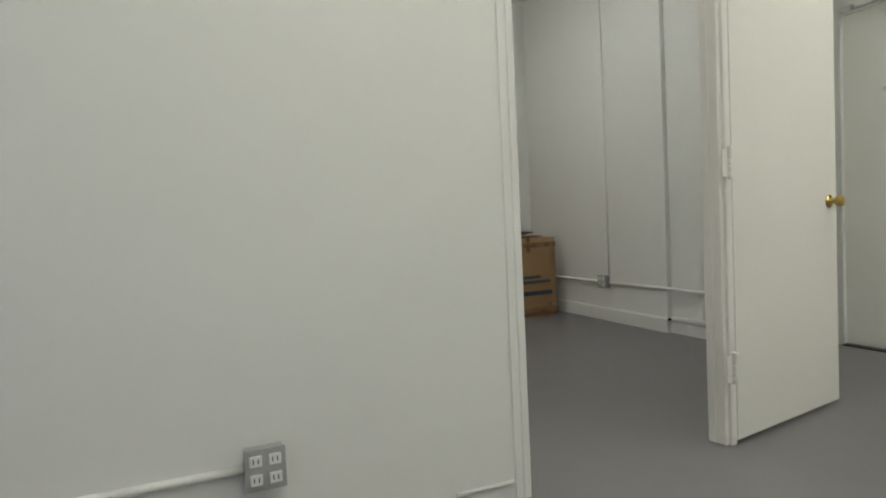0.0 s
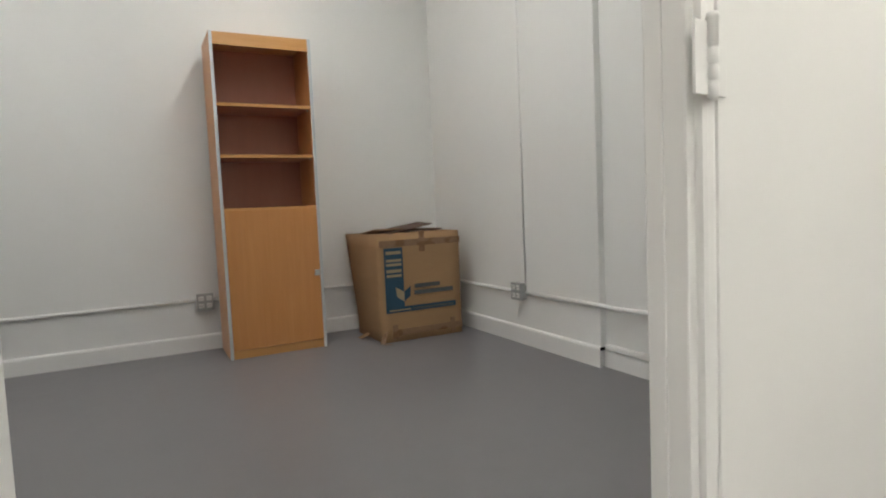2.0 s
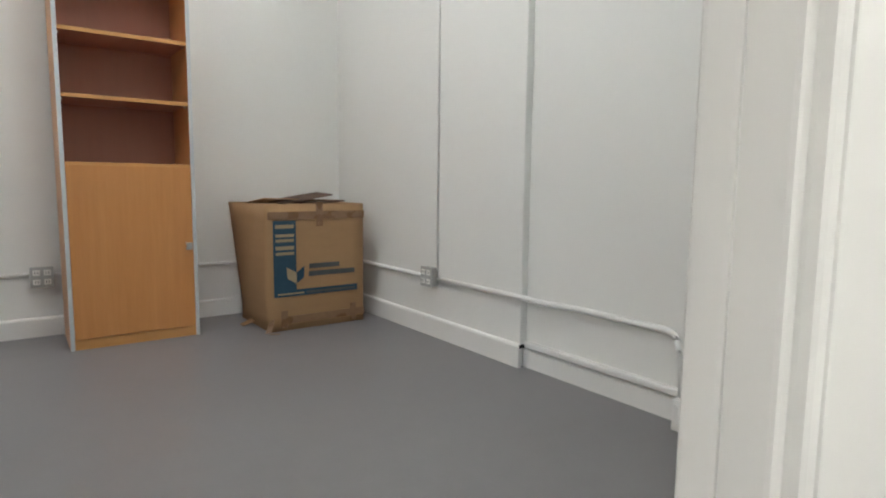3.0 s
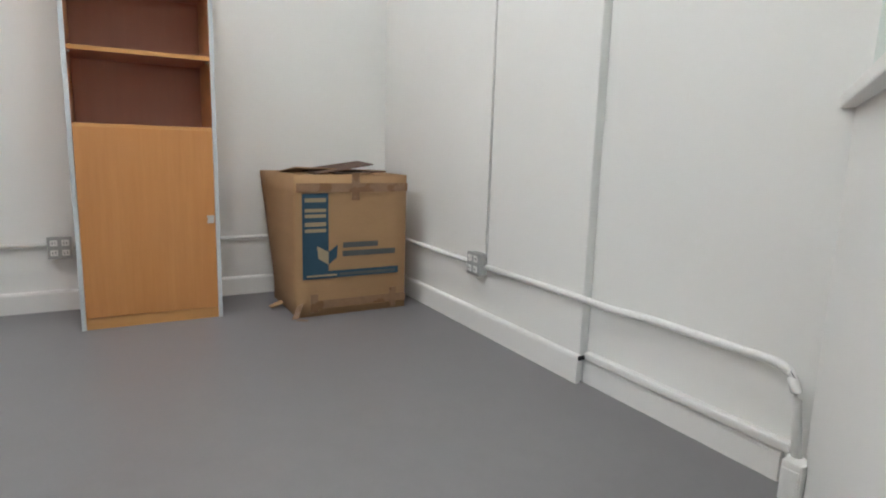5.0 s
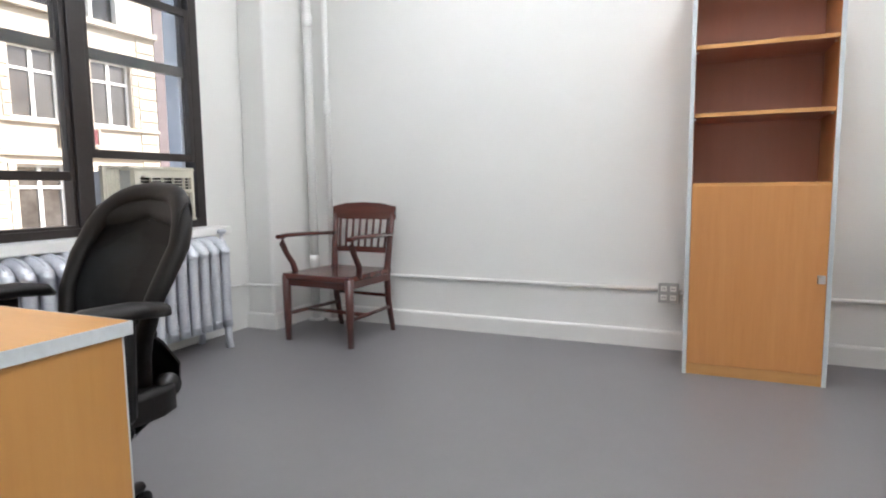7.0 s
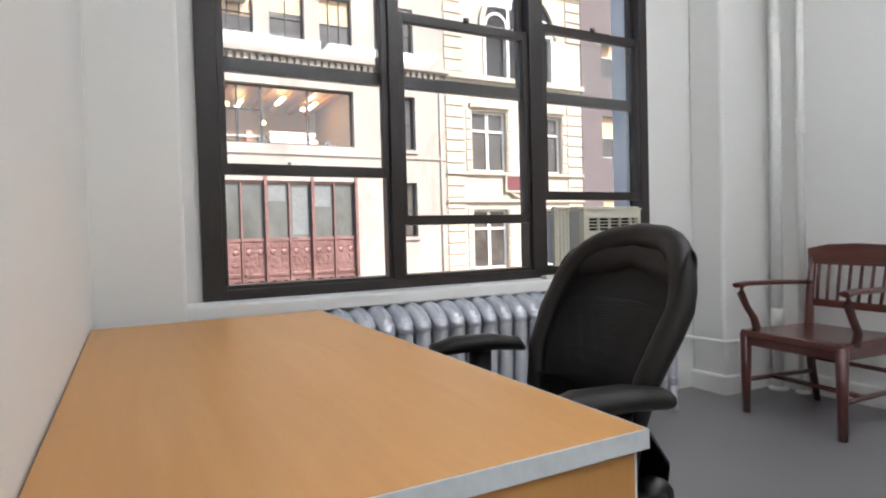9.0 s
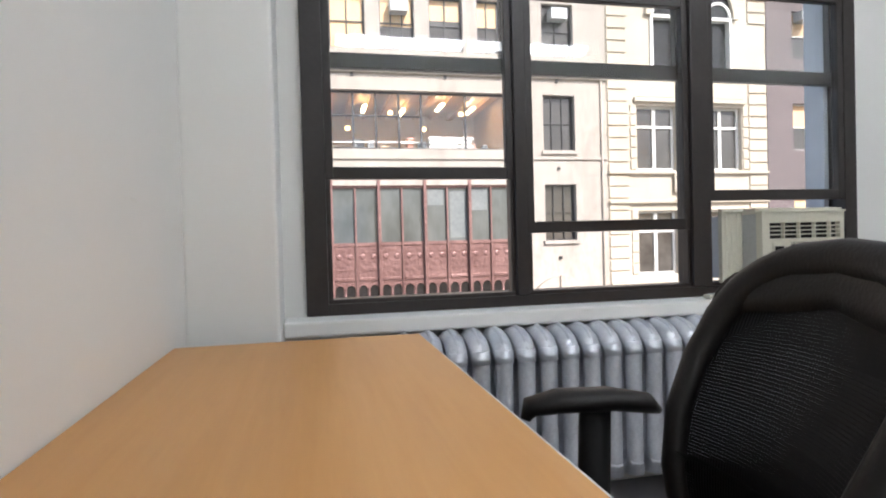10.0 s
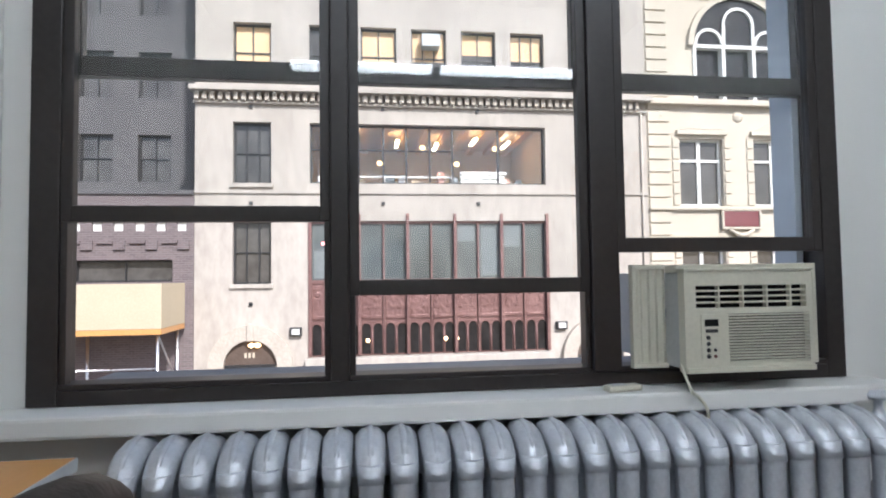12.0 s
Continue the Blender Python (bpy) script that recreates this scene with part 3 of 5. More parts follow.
for (y0, y1), low, mid, high in ((BAYS[0], 1.266, 1.695, 2.30), (BAYS[1], 1.047, 1.695, 1.985), (BAYS[2], 1.168, 1.695, 2.050)):
    inner, outer = FX1 - 0.022, FX1 - 0.066
    sash(win, y0, y1, low, high + 0.05, inner, bot=0.046, top=0.045)
    sash(win, y0, y1, mid, WZ1 - 0.07, outer, bot=0.058, top=0.05)
    if y0 < 3.5:
        part("track", boxes(((FX1 - 0.04, y0 - 0.029, 0.801), (FX1 - 0.006, y0 - 0.012, low)), ((FX1 - 0.04, y1 + 0.012, 0.801), (FX1 - 0.006, y1 + 0.029, low)), bevel=0.002), SASH, win)
    part("lift", boxes(((FX1 - 0.006, (y0 + y1) / 2 - 0.015, high + 0.045), (FX1 + 0.006, (y0 + y1) / 2 + 0.015, high + 0.068)), bevel=0.003), SASH, win)
    part("bottom_rail", boxes(((FX0 + 0.02, y0 - 0.03, 0.80), (FX1 - 0.002, y1 + 0.03, 0.816)), bevel=0.003), SASH, win)
sill = structure("window_sill", boxes(((FX1 - 0.02, 1.872, 0.700), (-1.205, 4.50, 0.756)), bevel=0.010), TRIM, "white painted window sill with a thick lip", "sill")
# pale painted liner; the blue puts sky light into its colour
liner = part("jamb_liner", boxes(((-1.530, 4.326, 0.80), (-1.421, 4.352, WZ1 - 0.071)), bevel=0.003), PALEBLUE, win, "pale outer jamb liner tinted blue for sky light")
ext = structure("outer_sill", boxes(((-1.90, WY0, 0.70), (FX0 + 0.01, WY1, 0.765)), bevel=0.006), PAVING, "pale stone outer window sill", "sill")

# ---- fluorescent strips ----
def strip_light(at, length, label, glow=None):
    s = thing("fluorescent_light", at, label, "ceiling light", "fluorescent strips")
    part("channel", boxes(((-0.06, -length / 2, 0.0), (0.06, length / 2, 0.055)), bevel=0.006), TRIM, s)
    for y in (-length / 4, length / 4):
        prof = [(0.085 * math.cos(q), -0.055 * math.sin(q)) for q in (math.pi * k / 10 for k in range(11))]
        part("diffuser", prism(prof, y - length / 4 + 0.045, y + length / 4 - 0.045, "y"), glow or TUBE, s, "glowing white fluorescent diffuser")
    for y in (-length / 2 + 0.02, 0.0, length / 2 - 0.02):
        part("end_cap", boxes(((-0.088, y - 0.016, -0.06), (0.088, y + 0.016, 0.0)), bevel=0.003), DARKSTEEL, s)
    for y in (-length / 3, length / 3):
        part("hanger", swept([(0, y, 0.05), (0, y, CEIL_Z - at.translation.z)], 0.005, sides=6), STEEL, s)


strip_light(pose(2.0, 3.5, 2.95), 2.6, "long fluorescent strip hanging under the ceiling")
strip_light(pose(0.2, 3.5, 2.95), 2.6, "long fluorescent strip hanging under the ceiling")
# two unseen strips added to brighten the hall
strip_light(pose(0.3, -0.6, 2.95), 2.6, "added unseen fluorescent strip that brightens the hall", HALLFILL)
strip_light(pose(2.9, -0.3, 2.95), 2.6, "added unseen fluorescent strip that brightens the hall", HALLFILL)

sp = thing("sprinkler", pose(2.50, 4.40, CEIL_Z), "dark sprinkler head hanging on a pipe", "sprinkler")
part("drop", swept([(0, 0, 0.0), (0, 0, -0.68)], 0.011, sides=8), CONDUIT, sp)
part("head", lathe([(0.011, -0.68), (0.018, -0.685), (0.018, -0.70), (0.008, -0.705), (0.006, -0.73), (0.022, -0.732), (0.022, -0.736)], 12), DARKSTEEL, sp)


# ---- bookcase ----
def bookcase():
    W, D, H, T = 0.65, 0.40, 2.13, 0.02
    b = thing("bookcase", pose(1.878, 4.786, 0.0), "tall beech bookcase with open shelves over a closed door", "bookcase")
    for x in (-W / 2, W / 2 - T):
        s = part("side_panel", boxes(((x, 0.004, 0.0), (x + T, D, H - 0.002)), bevel=0.001), BEECH, b)
        part("edge_band", boxes(((x, 0.0, 0.0), (x + T, 0.0038, H - 0.002)), bevel=0.0008), EDGEBAND, s, "pale grey edge band")
    part("back_panel", boxes(((-W / 2 + T, D - 0.012, 0.05), (W / 2 - T, D - 0.004, H - 0.02))), BACKBOARD, b, "red-brown back panel")
    part("top_panel", boxes(((-W / 2 + T, 0.004, H - 0.024), (W / 2 - T, D, H - 0.004)), bevel=0.001), BEECH_H, b)
    part("fascia", boxes(((-W / 2 + T, 0.002, H - 0.085), (W / 2 - T, 0.022, H - 0.0245)), bevel=0.001), BEECH_H, b)
    for z in (1.337, 1.670, 0.988):
        # beech shelf given the red-brown to paint in its shadowed underside
        s = part("shelf", boxes(((-W / 2 + T + 0.001, 0.016, z - 0.010), (W / 2 - T - 0.001, D - 0.013, z + 0.010)), bevel=0.001), BACKBOARD, b)
        part("shelf_edge", boxes(((-W / 2 + T + 0.001, 0.012, z - 0.010), (W / 2 - T - 0.001, 0.0158, z + 0.010)), bevel=0.0008), BEECH_H, s, "pale beech front edge")
        for x in (-W / 2 + T + 0.006, W / 2 - T - 0.006):
            part("shelf_pin", boxes(((x - 0.005, 0.06, z - 0.02), (x + 0.005, 0.075, z - 0.0112)), bevel=0.001), STEEL, s)
    d = part("door", boxes(((-W / 2 + T + 0.002, -0.004, 0.060), (W / 2 - T - 0.002, 0.011, 0.982)), bevel=0.0015), BEECH, b, "closed beech cupboard door")
    h = part("handle", boxes(((W / 2 - 0.062, -0.022, 0.512), (W / 2 - 0.030, -0.004, 0.524)), ((W / 2 - 0.062, -0.022, 0.540), (W / 2 - 0.030, -0.004, 0.552)), ((W / 2 - 0.062, -0.026, 0.512), (W / 2 - 0.030, -0.0221, 0.552)), bevel=0.002), STEEL, d, "small steel door catch")
    part("plinth", boxes(((-W / 2 + T, 0.008, 0.0), (W / 2 - T, 0.024, 0.056)), bevel=0.001), BEECH_H, b)


bookcase()


# ---- cardboard box ----
def carton():
    W, D, H = 0.64, 0.50, 0.772
    b = thing("cardboard_box", pose(2.556, 4.595, 0.0, 0, 0, 0.5), "large worn brown moving box with taped seams and loose flaps", "cardboard box")
    # four walls that bulge a little
    bm = bmesh.new()
    n = 8

    def wall(p, q, bulge, lean):
        p, q = Vector(p), Vector(q)
        d = q - p
        o = Vector((d.y, -d.x)).normalized()
        grid = []
        for i in range(n + 1):
            row = []
            for j in range(n + 1):
                u, v = i / n, j / n
                k = bulge * math.sin(math.pi * u) * math.sin(math.pi * min(1, v * 1.05)) + lean * v
                row.append(bm.verts.new((p.x + d.x * u + o.x * k, p.y + d.y * u + o.y * k, v * H)))
            grid.append(row)
        for i in range(n):
            for j in range(n):
                bm.faces.new((grid[i][j], grid[i + 1][j], grid[i + 1][j + 1], grid[i][j + 1])).smooth = True

    wall((0, 0), (W, 0), 0.004, 0.0)
    wall((W, 0), (W, D), 0.012, 0.0)
    wall((W, D), (0, D), 0.006, 0.0)
    wall((0, D), (0, 0), 0.018, 0.0)
    bmesh.ops.remove_doubles(bm, verts=bm.verts[:], dist=0.004)
    for v in bm.verts:
        if v.co.x < 0.03 and v.co.y > 0.25:
            v.co.x -= 0.085 * max(0, v.co.z / H - 0.15) * (v.co.y - 0.2) / 0.3
    body = part("body", bm, CARD, b)
    so = body.modifiers.new("thick", "SOLIDIFY")
    so.thickness, so.offset = 0.005, -1

    def flap(name, pts, mat, parent, label="", t=0.005):
        bm = bmesh.new()
        vs = [bm.verts.new(p) for p in pts]
        f = bm.faces.new(vs)
        r = bmesh.ops.extrude_face_region(bm, geom=[f])
        nrm = (Vector(pts[1]) - Vector(pts[0])).cross(Vector(pts[2]) - Vector(pts[0])).normalized()
        for g in r["geom"]:
            if isinstance(g, bmesh.types.BMVert):
                g.co += nrm * t
        bmesh.ops.recalc_face_normals(bm, faces=bm.faces[:])
        return part(name, bm, mat, parent, label)

    flap("flap", [(0.0, 0.01, H - 0.004), (W, 0.01, H - 0.006), (W - 0.02, 0.29, H - 0.028), (0.03, 0.30, H - 0.012)], CARD, b)
    flap("flap", [(0.02, D - 0.01, H - 0.006), (W - 0.01, D - 0.01, H - 0.01), (W - 0.06, 0.16, H + 0.018), (0.05, 0.18, H + 0.035)], CARD, b)
    # upper flaps: shade painted in with the darkened cardboard
    flap("flap", [(0.13, 0.08, H + 0.002), (0.13, 0.42, H + 0.010), (0.50, 0.40, H + 0.066), (0.49, 0.13, H + 0.056)], CARD_SHADED, b, "curled loose flap painted dark as in shade")
    flap("flap", [(0.24, 0.05, H + 0.006), (0.24, 0.35, H + 0.008), (0.55, 0.33, H + 0.014), (0.54, 0.06, H + 0.018)], CARD_SHADED, b, "curled loose flap painted dark as in shade")
    fy = -0.0085
    lay = lambda x0, z0, x1, z1, y=fy, t=0.0012: boxes(((x0, y - t, z0), (x1, y, z1)))
    # tape on the front
    part("tape", lay(-0.004, 0.680, W + 0.002, 0.728, fy), TAPE, b, "brown tape across the front")
    part("tape", lay(0.305, 0.635, 0.350, 0.785, fy - 0.0015), TAPE, b, "brown tape strip")
    part("tape", lay(0.07, 0.042, W, 0.088, fy), TAPE, b, "brown tape across the front")
    part("tape", lay(0.070, 0.02, 0.112, 0.125, fy - 0.0015), TAPE, b, "brown tape strip")
    part("tape", lay(W - 0.104, 0.012, W - 0.062, 0.125, fy - 0.0015), TAPE, b, "brown tape strip")
    flap("tape_end", [(-0.004, -0.012, 0.07), (0.03, -0.012, 0.085), (-0.005, -0.04, 0.012), (-0.04, -0.03, 0.004)], TAPE, b, "torn tape end curling to the floor", 0.002)
    flap("tape_end", [(-0.02, -0.05, 0.004), (-0.02, -0.02, 0.004), (0.04, -0.055, 0.003), (0.03, -0.085, 0.003)], TAPE, b, "torn tape end on the floor", 0.002)
    flap("tape_end", [(-0.012, 0.22, 0.03), (-0.015, 0.28, 0.035), (-0.085, 0.29, 0.004), (-0.08, 0.24, 0.004)], CARD, b, "torn cardboard corner", 0.004)
    # printed panel
    part("print", lay(0.028, 0.210, 0.172, 0.674, fy), INK, b, "dark blue printed panel")
    part("print", lay(0.172, 0.210, W - 0.050, 0.250, fy), INK, b, "dark blue printed band")
    for z0, z1 in ((0.628, 0.650), (0.575, 0.593), (0.545, 0.563), (0.498, 0.520), (0.466, 0.484)):
        part("print_bar", lay(0.042, z0, 0.158, z1, fy - 0.0014), INKFADE, b, "faded unreadable line of print")
    part("print_bar", lay(0.05, 0.222, 0.22, 0.232, fy - 0.0014), INKFADE, b, "faded unreadable line of print")
    part("print_bar", lay(0.235, 0.220, W - 0.07, 0.236, fy - 0.0014), INKDARK, b, "dark line of print")
    part("print_bar", lay(0.256, 0.374, 0.462, 0.404, fy), INKDARK, b, "dark line of print")
    part("print_bar", lay(0.252, 0.326, 0.570, 0.357, fy), INKDARK, b, "dark line of print")
    part("mark", prism([(0.108, 0.392), (0.172, 0.355), (0.172, 0.285), (0.114, 0.322)], fy - 0.0026, fy - 0.0014, "y"), INKFADE, b, "pale open-book shape")
    part("mark", prism([(0.172, 0.355), (0.224, 0.392), (0.220, 0.322), (0.172, 0.285)], fy - 0.0012, fy - 0.0002, "y"), INK, b, "blue open-book shape")


carton()


# ---- wooden armchair ----
def armchair():
    c = thing("armchair", pose(-0.583, 4.815, 0.0, 0, 0, -5), "dark mahogany slat-back wooden armchair in the corner", "chair")
    w, d = 0.255, 0.235
    seat = bmesh.new()
    nx, ny = 12, 12
    top, bot = [], []
    for i in range(nx + 1):
        u = -1 + 2 * i / nx
        rt, rb = [], []
        for j in range(ny + 1):
            v = -1 + 2 * j / ny
            half = w + 0.018 - 0.03 * (v + 1) / 2
            x, y = u * half, v * (d + 0.02) - (0.012 * (1 - u * u) if v < -0.9 else 0)
            dip = -0.012 * max(0, 1 - u * u) * max(0, 1 - (v - 0.1) ** 2)
            rt.append(seat.verts.new((x, y, 0.447 + dip)))
            rb.append(seat.verts.new((x, y, 0.408)))
        top.append(rt)
        bot.append(rb)
    for i in range(nx):
        for j in range(ny):
            seat.faces.new((top[i][j], top[i + 1][j], top[i + 1][j + 1], top[i][j + 1])).smooth = True
            seat.faces.new((bot[i][j + 1], bot[i + 1][j + 1], bot[i + 1][j], bot[i][j]))
    for i in range(nx):
        seat.faces.new((bot[i][0], bot[i + 1][0], top[i + 1][0], top[i][0]))
        seat.faces.new((top[i][ny], top[i + 1][ny], bot[i + 1][ny], bot[i][ny]))
    for j in range(ny):
        seat.faces.new((top[0][j], top[0][j + 1], bot[0][j + 1], bot[0][j]))
        seat.faces.new((bot[nx][j], bot[nx][j + 1], top[nx][j + 1], top[nx][j]))
    bmesh.ops.recalc_face_normals(seat, faces=seat.faces[:])
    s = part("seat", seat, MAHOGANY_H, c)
    m = s.modifiers.new("round", "BEVEL")
    m.width, m.segments, m.limit_method = 0.008, 3, "ANGLE"
    for sx in (-1, 1):
        part("front_leg", swept([(sx * w, -d, 0.0), (sx * w, -d, 0.20), (sx * w, -d, 0.43)], [0.020, 0.025, 0.029], sides=8), MAHOGANY, c)
        part("back_leg", swept([(sx * (w - 0.03), d + 0.055, 0.0), (sx * (w - 0.03), d + 0.005, 0.22), (sx * (w - 0.03), d - 0.01, 0.42), (sx * (w - 0.02), d + 0.015, 0.62), (sx * (w - 0.012), d + 0.062, 0.86)], [0.017, 0.022, 0.024, 0.021, 0.018], sides=8), MAHOGANY, c)
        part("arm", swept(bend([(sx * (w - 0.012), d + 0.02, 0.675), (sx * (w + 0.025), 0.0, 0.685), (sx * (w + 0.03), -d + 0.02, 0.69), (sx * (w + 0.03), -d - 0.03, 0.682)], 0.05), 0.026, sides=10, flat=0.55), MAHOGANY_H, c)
        part("arm_post", swept([(sx * (w + 0.028), -d + 0.015, 0.685), (sx * (w + 0.026), -d - 0.002, 0.64), (sx * (w + 0.024), -d + 0.035, 0.57), (sx * (w + 0.018), -d + 0.085, 0.50), (sx * (w + 0.005), -d + 0.095, 0.43)], [0.022, 0.020, 0.018, 0.02, 0.022], sides=8), MAHOGANY, c)
        part("side_rail", swept([(sx * w, -d, 0.175), (sx * (w - 0.03), d + 0.012, 0.175)], 0.013, sides=8), MAHOGANY, c)
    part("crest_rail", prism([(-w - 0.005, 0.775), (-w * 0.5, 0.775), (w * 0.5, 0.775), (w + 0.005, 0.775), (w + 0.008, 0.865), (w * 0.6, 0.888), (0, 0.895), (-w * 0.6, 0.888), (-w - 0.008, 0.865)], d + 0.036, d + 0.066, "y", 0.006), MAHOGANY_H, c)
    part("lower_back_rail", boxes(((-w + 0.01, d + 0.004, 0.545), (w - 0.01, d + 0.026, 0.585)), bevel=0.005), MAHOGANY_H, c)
    for k in range(8):
        x = -w + 0.055 + k * (2 * w - 0.11) / 7
        part("back_slat", swept([(x * 0.96, d + 0.014, 0.58), (x, d + 0.032, 0.68), (x * 1.02, d + 0.052, 0.785)], 0.0155, sides=6, flat=0.36, up=(1, 0, 0)), MAHOGANY, c)
    part("front_apron", boxes(((-w + 0.02, -d - 0.008, 0.365), (w - 0.02, -d + 0.012, 0.410)), bevel=0.004), MAHOGANY_H, c)
    for sx in (-1, 1):
        part("side_apron", boxes(((sx * (w - 0.012) - 0.01, -d + 0.02, 0.365), (sx * (w - 0.012) + 0.01, d - 0.02, 0.410)), bevel=0.004), MAHOGANY, c)
    part("stretcher", swept([(-w + 0.012, -0.05, 0.175), (w - 0.012, -0.05, 0.175)], 0.013, sides=8), MAHOGANY_H, c)
    part("stretcher", swept([(-w + 0.03, d + 0.02, 0.25), (w - 0.03, d + 0.02, 0.25)], 0.012, sides=8), MAHOGANY_H, c)


armchair()


# ---- desk ----
def desk():
    d = thing("desk", pose(-0.885, 1.59, 0.0), "long beech laminate desk with grey edge bands", "desk")
    L, D, Z, T = 1.50, 0.70, 0.745, 0.028
    tp = part("top", boxes(((0.003, 0.0, Z - T), (L - 0.003, D - 0.003, Z)), bevel=0.0015), DESKTOP, d)
    part("edge_band", boxes(((L - 0.003, 0.0, Z - T + 0.001), (L, D, Z - 0.0005)), bevel=0.0008), EDGEBAND, tp, "pale grey edge band")
    part("edge_band", boxes(((0.0, D - 0.003, Z - T + 0.001), (L - 0.0032, D, Z - 0.0005)), bevel=0.0008), EDGEBAND, tp, "pale grey edge band")
    part("edge_band", boxes(((0.0, 0.0, Z - T + 0.001), (0.003, D - 0.0032, Z - 0.0005)), bevel=0.0008), EDGEBAND, tp, "pale grey edge band")
    for x in (0.03, L - 0.034):
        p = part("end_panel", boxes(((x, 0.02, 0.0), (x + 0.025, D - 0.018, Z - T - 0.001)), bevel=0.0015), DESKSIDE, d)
        part("edge_band", boxes(((x, D - 0.0178, 0.0), (x + 0.025, D - 0.014, Z - T - 0.001)), bevel=0.0008), EDGEBAND, p, "pale grey edge band")
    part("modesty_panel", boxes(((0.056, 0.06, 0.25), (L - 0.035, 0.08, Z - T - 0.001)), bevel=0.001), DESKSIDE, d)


desk()


# ---- office chair ----
def office_chair():
    c = thing("office_chair", pose(0.150, 2.415, 0.0, 0, 0, -9), "black office chair with mesh back and padded arms", "office chair")
    for k in range(5):
        a = math.radians(47 + 72 * k)
        u = Vector((math.cos(a), math.sin(a), 0))
        leg = part("base_leg", swept([u * 0.03 + Vector((0, 0, 0.10)), u * 0.16 + Vector((0, 0, 0.095)), u * 0.34 + Vector((0, 0, 0.075))], [0.034, 0.027, 0.02], sides=10, flat=0.8), BLACK, c)
        for o in (-0.013, 0.013):
            sdir = Vector((-u.y, u.x, 0))
            part("caster_wheel", lathe([(0.006, -0.010), (0.026, -0.010), (0.029, -0.004), (0.029, 0.004), (0.026, 0.010), (0.006, 0.010)], 14, "x"), BLACK, leg, at=Matrix.Translation(u * 0.34 + sdir * o + Vector((0, 0, 0.0295))) @ pose(0, 0, 0, 0, 0, math.degrees(a) + 90))
    part("gas_column", swept([(0, 0, 0.08), (0, 0, 0.27), (0, 0, 0.40)], [0.03, 0.026, 0.018], sides=14), DARKSTEEL, c)
    part("mechanism", boxes(((-0.09, -0.11, 0.385), (0.09, 0.12, 0.425)), bevel=0.012), BLACK, c)
    bm = bmesh.new()
    bmesh.ops.create_cube(bm, size=1)
    bmesh.ops.subdivide_edges(bm, edges=bm.edges[:], cuts=5, use_grid_fill=True)
    for v in bm.verts:
        x, y, z = v.co * 2
        r = (abs(x) ** 4 + abs(y) ** 4) ** 0.25
        k = max(abs(x), abs(y)) / r if r else 1
        v.co = (x * k * 0.245, y * k * 0.24, 0.455 + z * 0.032 - 0.02 * max(0, -y - 0.5) * (z > 0) + 0.012 * x * x)
    for f in bm.faces:
        f.smooth = True
    part("seat", bm, LEATHER, c)
    # the curved back: a leather rim with mesh stretched in it
    tops = lambda v: 0.150 + 0.084 * min(1, v / 0.7) ** 0.7 - 0.10 * max(0, v - 0.8)

    def back(u, v, depth=0.0):
        half = tops(v)
        z = 0.455 + v * 0.540
        y = 0.185 + 0.112 * v * v - 0.035 * math.sin(math.pi * min(1, v * 1.35)) + 0.05 * (1 - u * u) - 0.03
        zc = z - 0.035 * u * u * v ** 4
        return Vector((u * half, y + depth, zc))

    bm = bmesh.new()
    path = []
    for k in range(40):
        a = k / 40 * math.tau
        cu, sv = math.cos(a), math.sin(a)
        u = math.copysign(abs(cu) ** 0.45, cu)
        v = 0.5 + 0.5 * math.copysign(abs(sv) ** 0.55, sv)
        path.append(back(u * 0.97, 0.01 + v * 0.97))
    sweep(bm, path, [0.024 + 0.009 * max(0.0, min(1.0, (p.z - 0.55) / 0.4)) for p in path], 12, closed=True, up=(0, 1, 0), flat=0.75)
    part("back_rim", bm, LEATHER, c)
    # padded head band
    bm = bmesh.new()
    n, mrows = 18, 6
    front, rear = [], []
    for j in range(mrows + 1):
        rf, rr = [], []
        for i in range(n + 1):
            u = -1 + 2 * i / n
            vb = 0.865 - 0.035 * (1 - (abs(u) * 1.9 - 0.9) ** 2 if abs(u) < 0.97 else 0) - 0.05 * abs(u) ** 5
            v = vb + (0.99 - vb) * j / mrows
            puff = 0.014 * math.sin(math.pi * j / mrows) ** 0.6 + 0.003
            rf.append(bm.verts.new(back(u * 0.985, v, -puff)))
            rr.append(bm.verts.new(back(u * 0.985, v, puff)))
        front.append(rf)
        rear.append(rr)
    for j in range(mrows):
        for i in range(n):
            bm.faces.new((front[j][i], front[j][i + 1], front[j + 1][i + 1], front[j + 1][i])).smooth = True
            bm.faces.new((rear[j + 1][i], rear[j + 1][i + 1], rear[j][i + 1], rear[j][i])).smooth = True
    bmesh.ops.recalc_face_normals(bm, faces=bm.faces[:])
    part("head_band", bm, LEATHER, c, "padded black leather band at the back's top")
    # mesh cloth as crossed threads
    bm = bmesh.new()
    nu, nv, t = 70, 84, 0.0027
    for i in range(nu + 1):
        u = -0.95 + 1.9 * i / nu
        col = [back(u, 0.03 + 0.86 * j / 16) for j in range(17)]
        for p, q in zip(col, col[1:]):
            o = Vector((t, 0, 0))
            bm.faces.new([bm.verts.new(x) for x in (p - o, p + o, q + o, q - o)])
    for j in range(nv + 1):
        v = 0.03 + 0.86 * j / nv
        row = [back(-0.95 + 1.9 * i / 14, v, 0.001) for i in range(15)]
        for p, q in zip(row, row[1:]):
            o = Vector((0, 0, t))
            bm.faces.new([bm.verts.new(x) for x in (p - o, q - o, q + o, p + o)])
    part("back_mesh", bm, BLACK, c, "see-through black mesh")
    bm = bmesh.new()
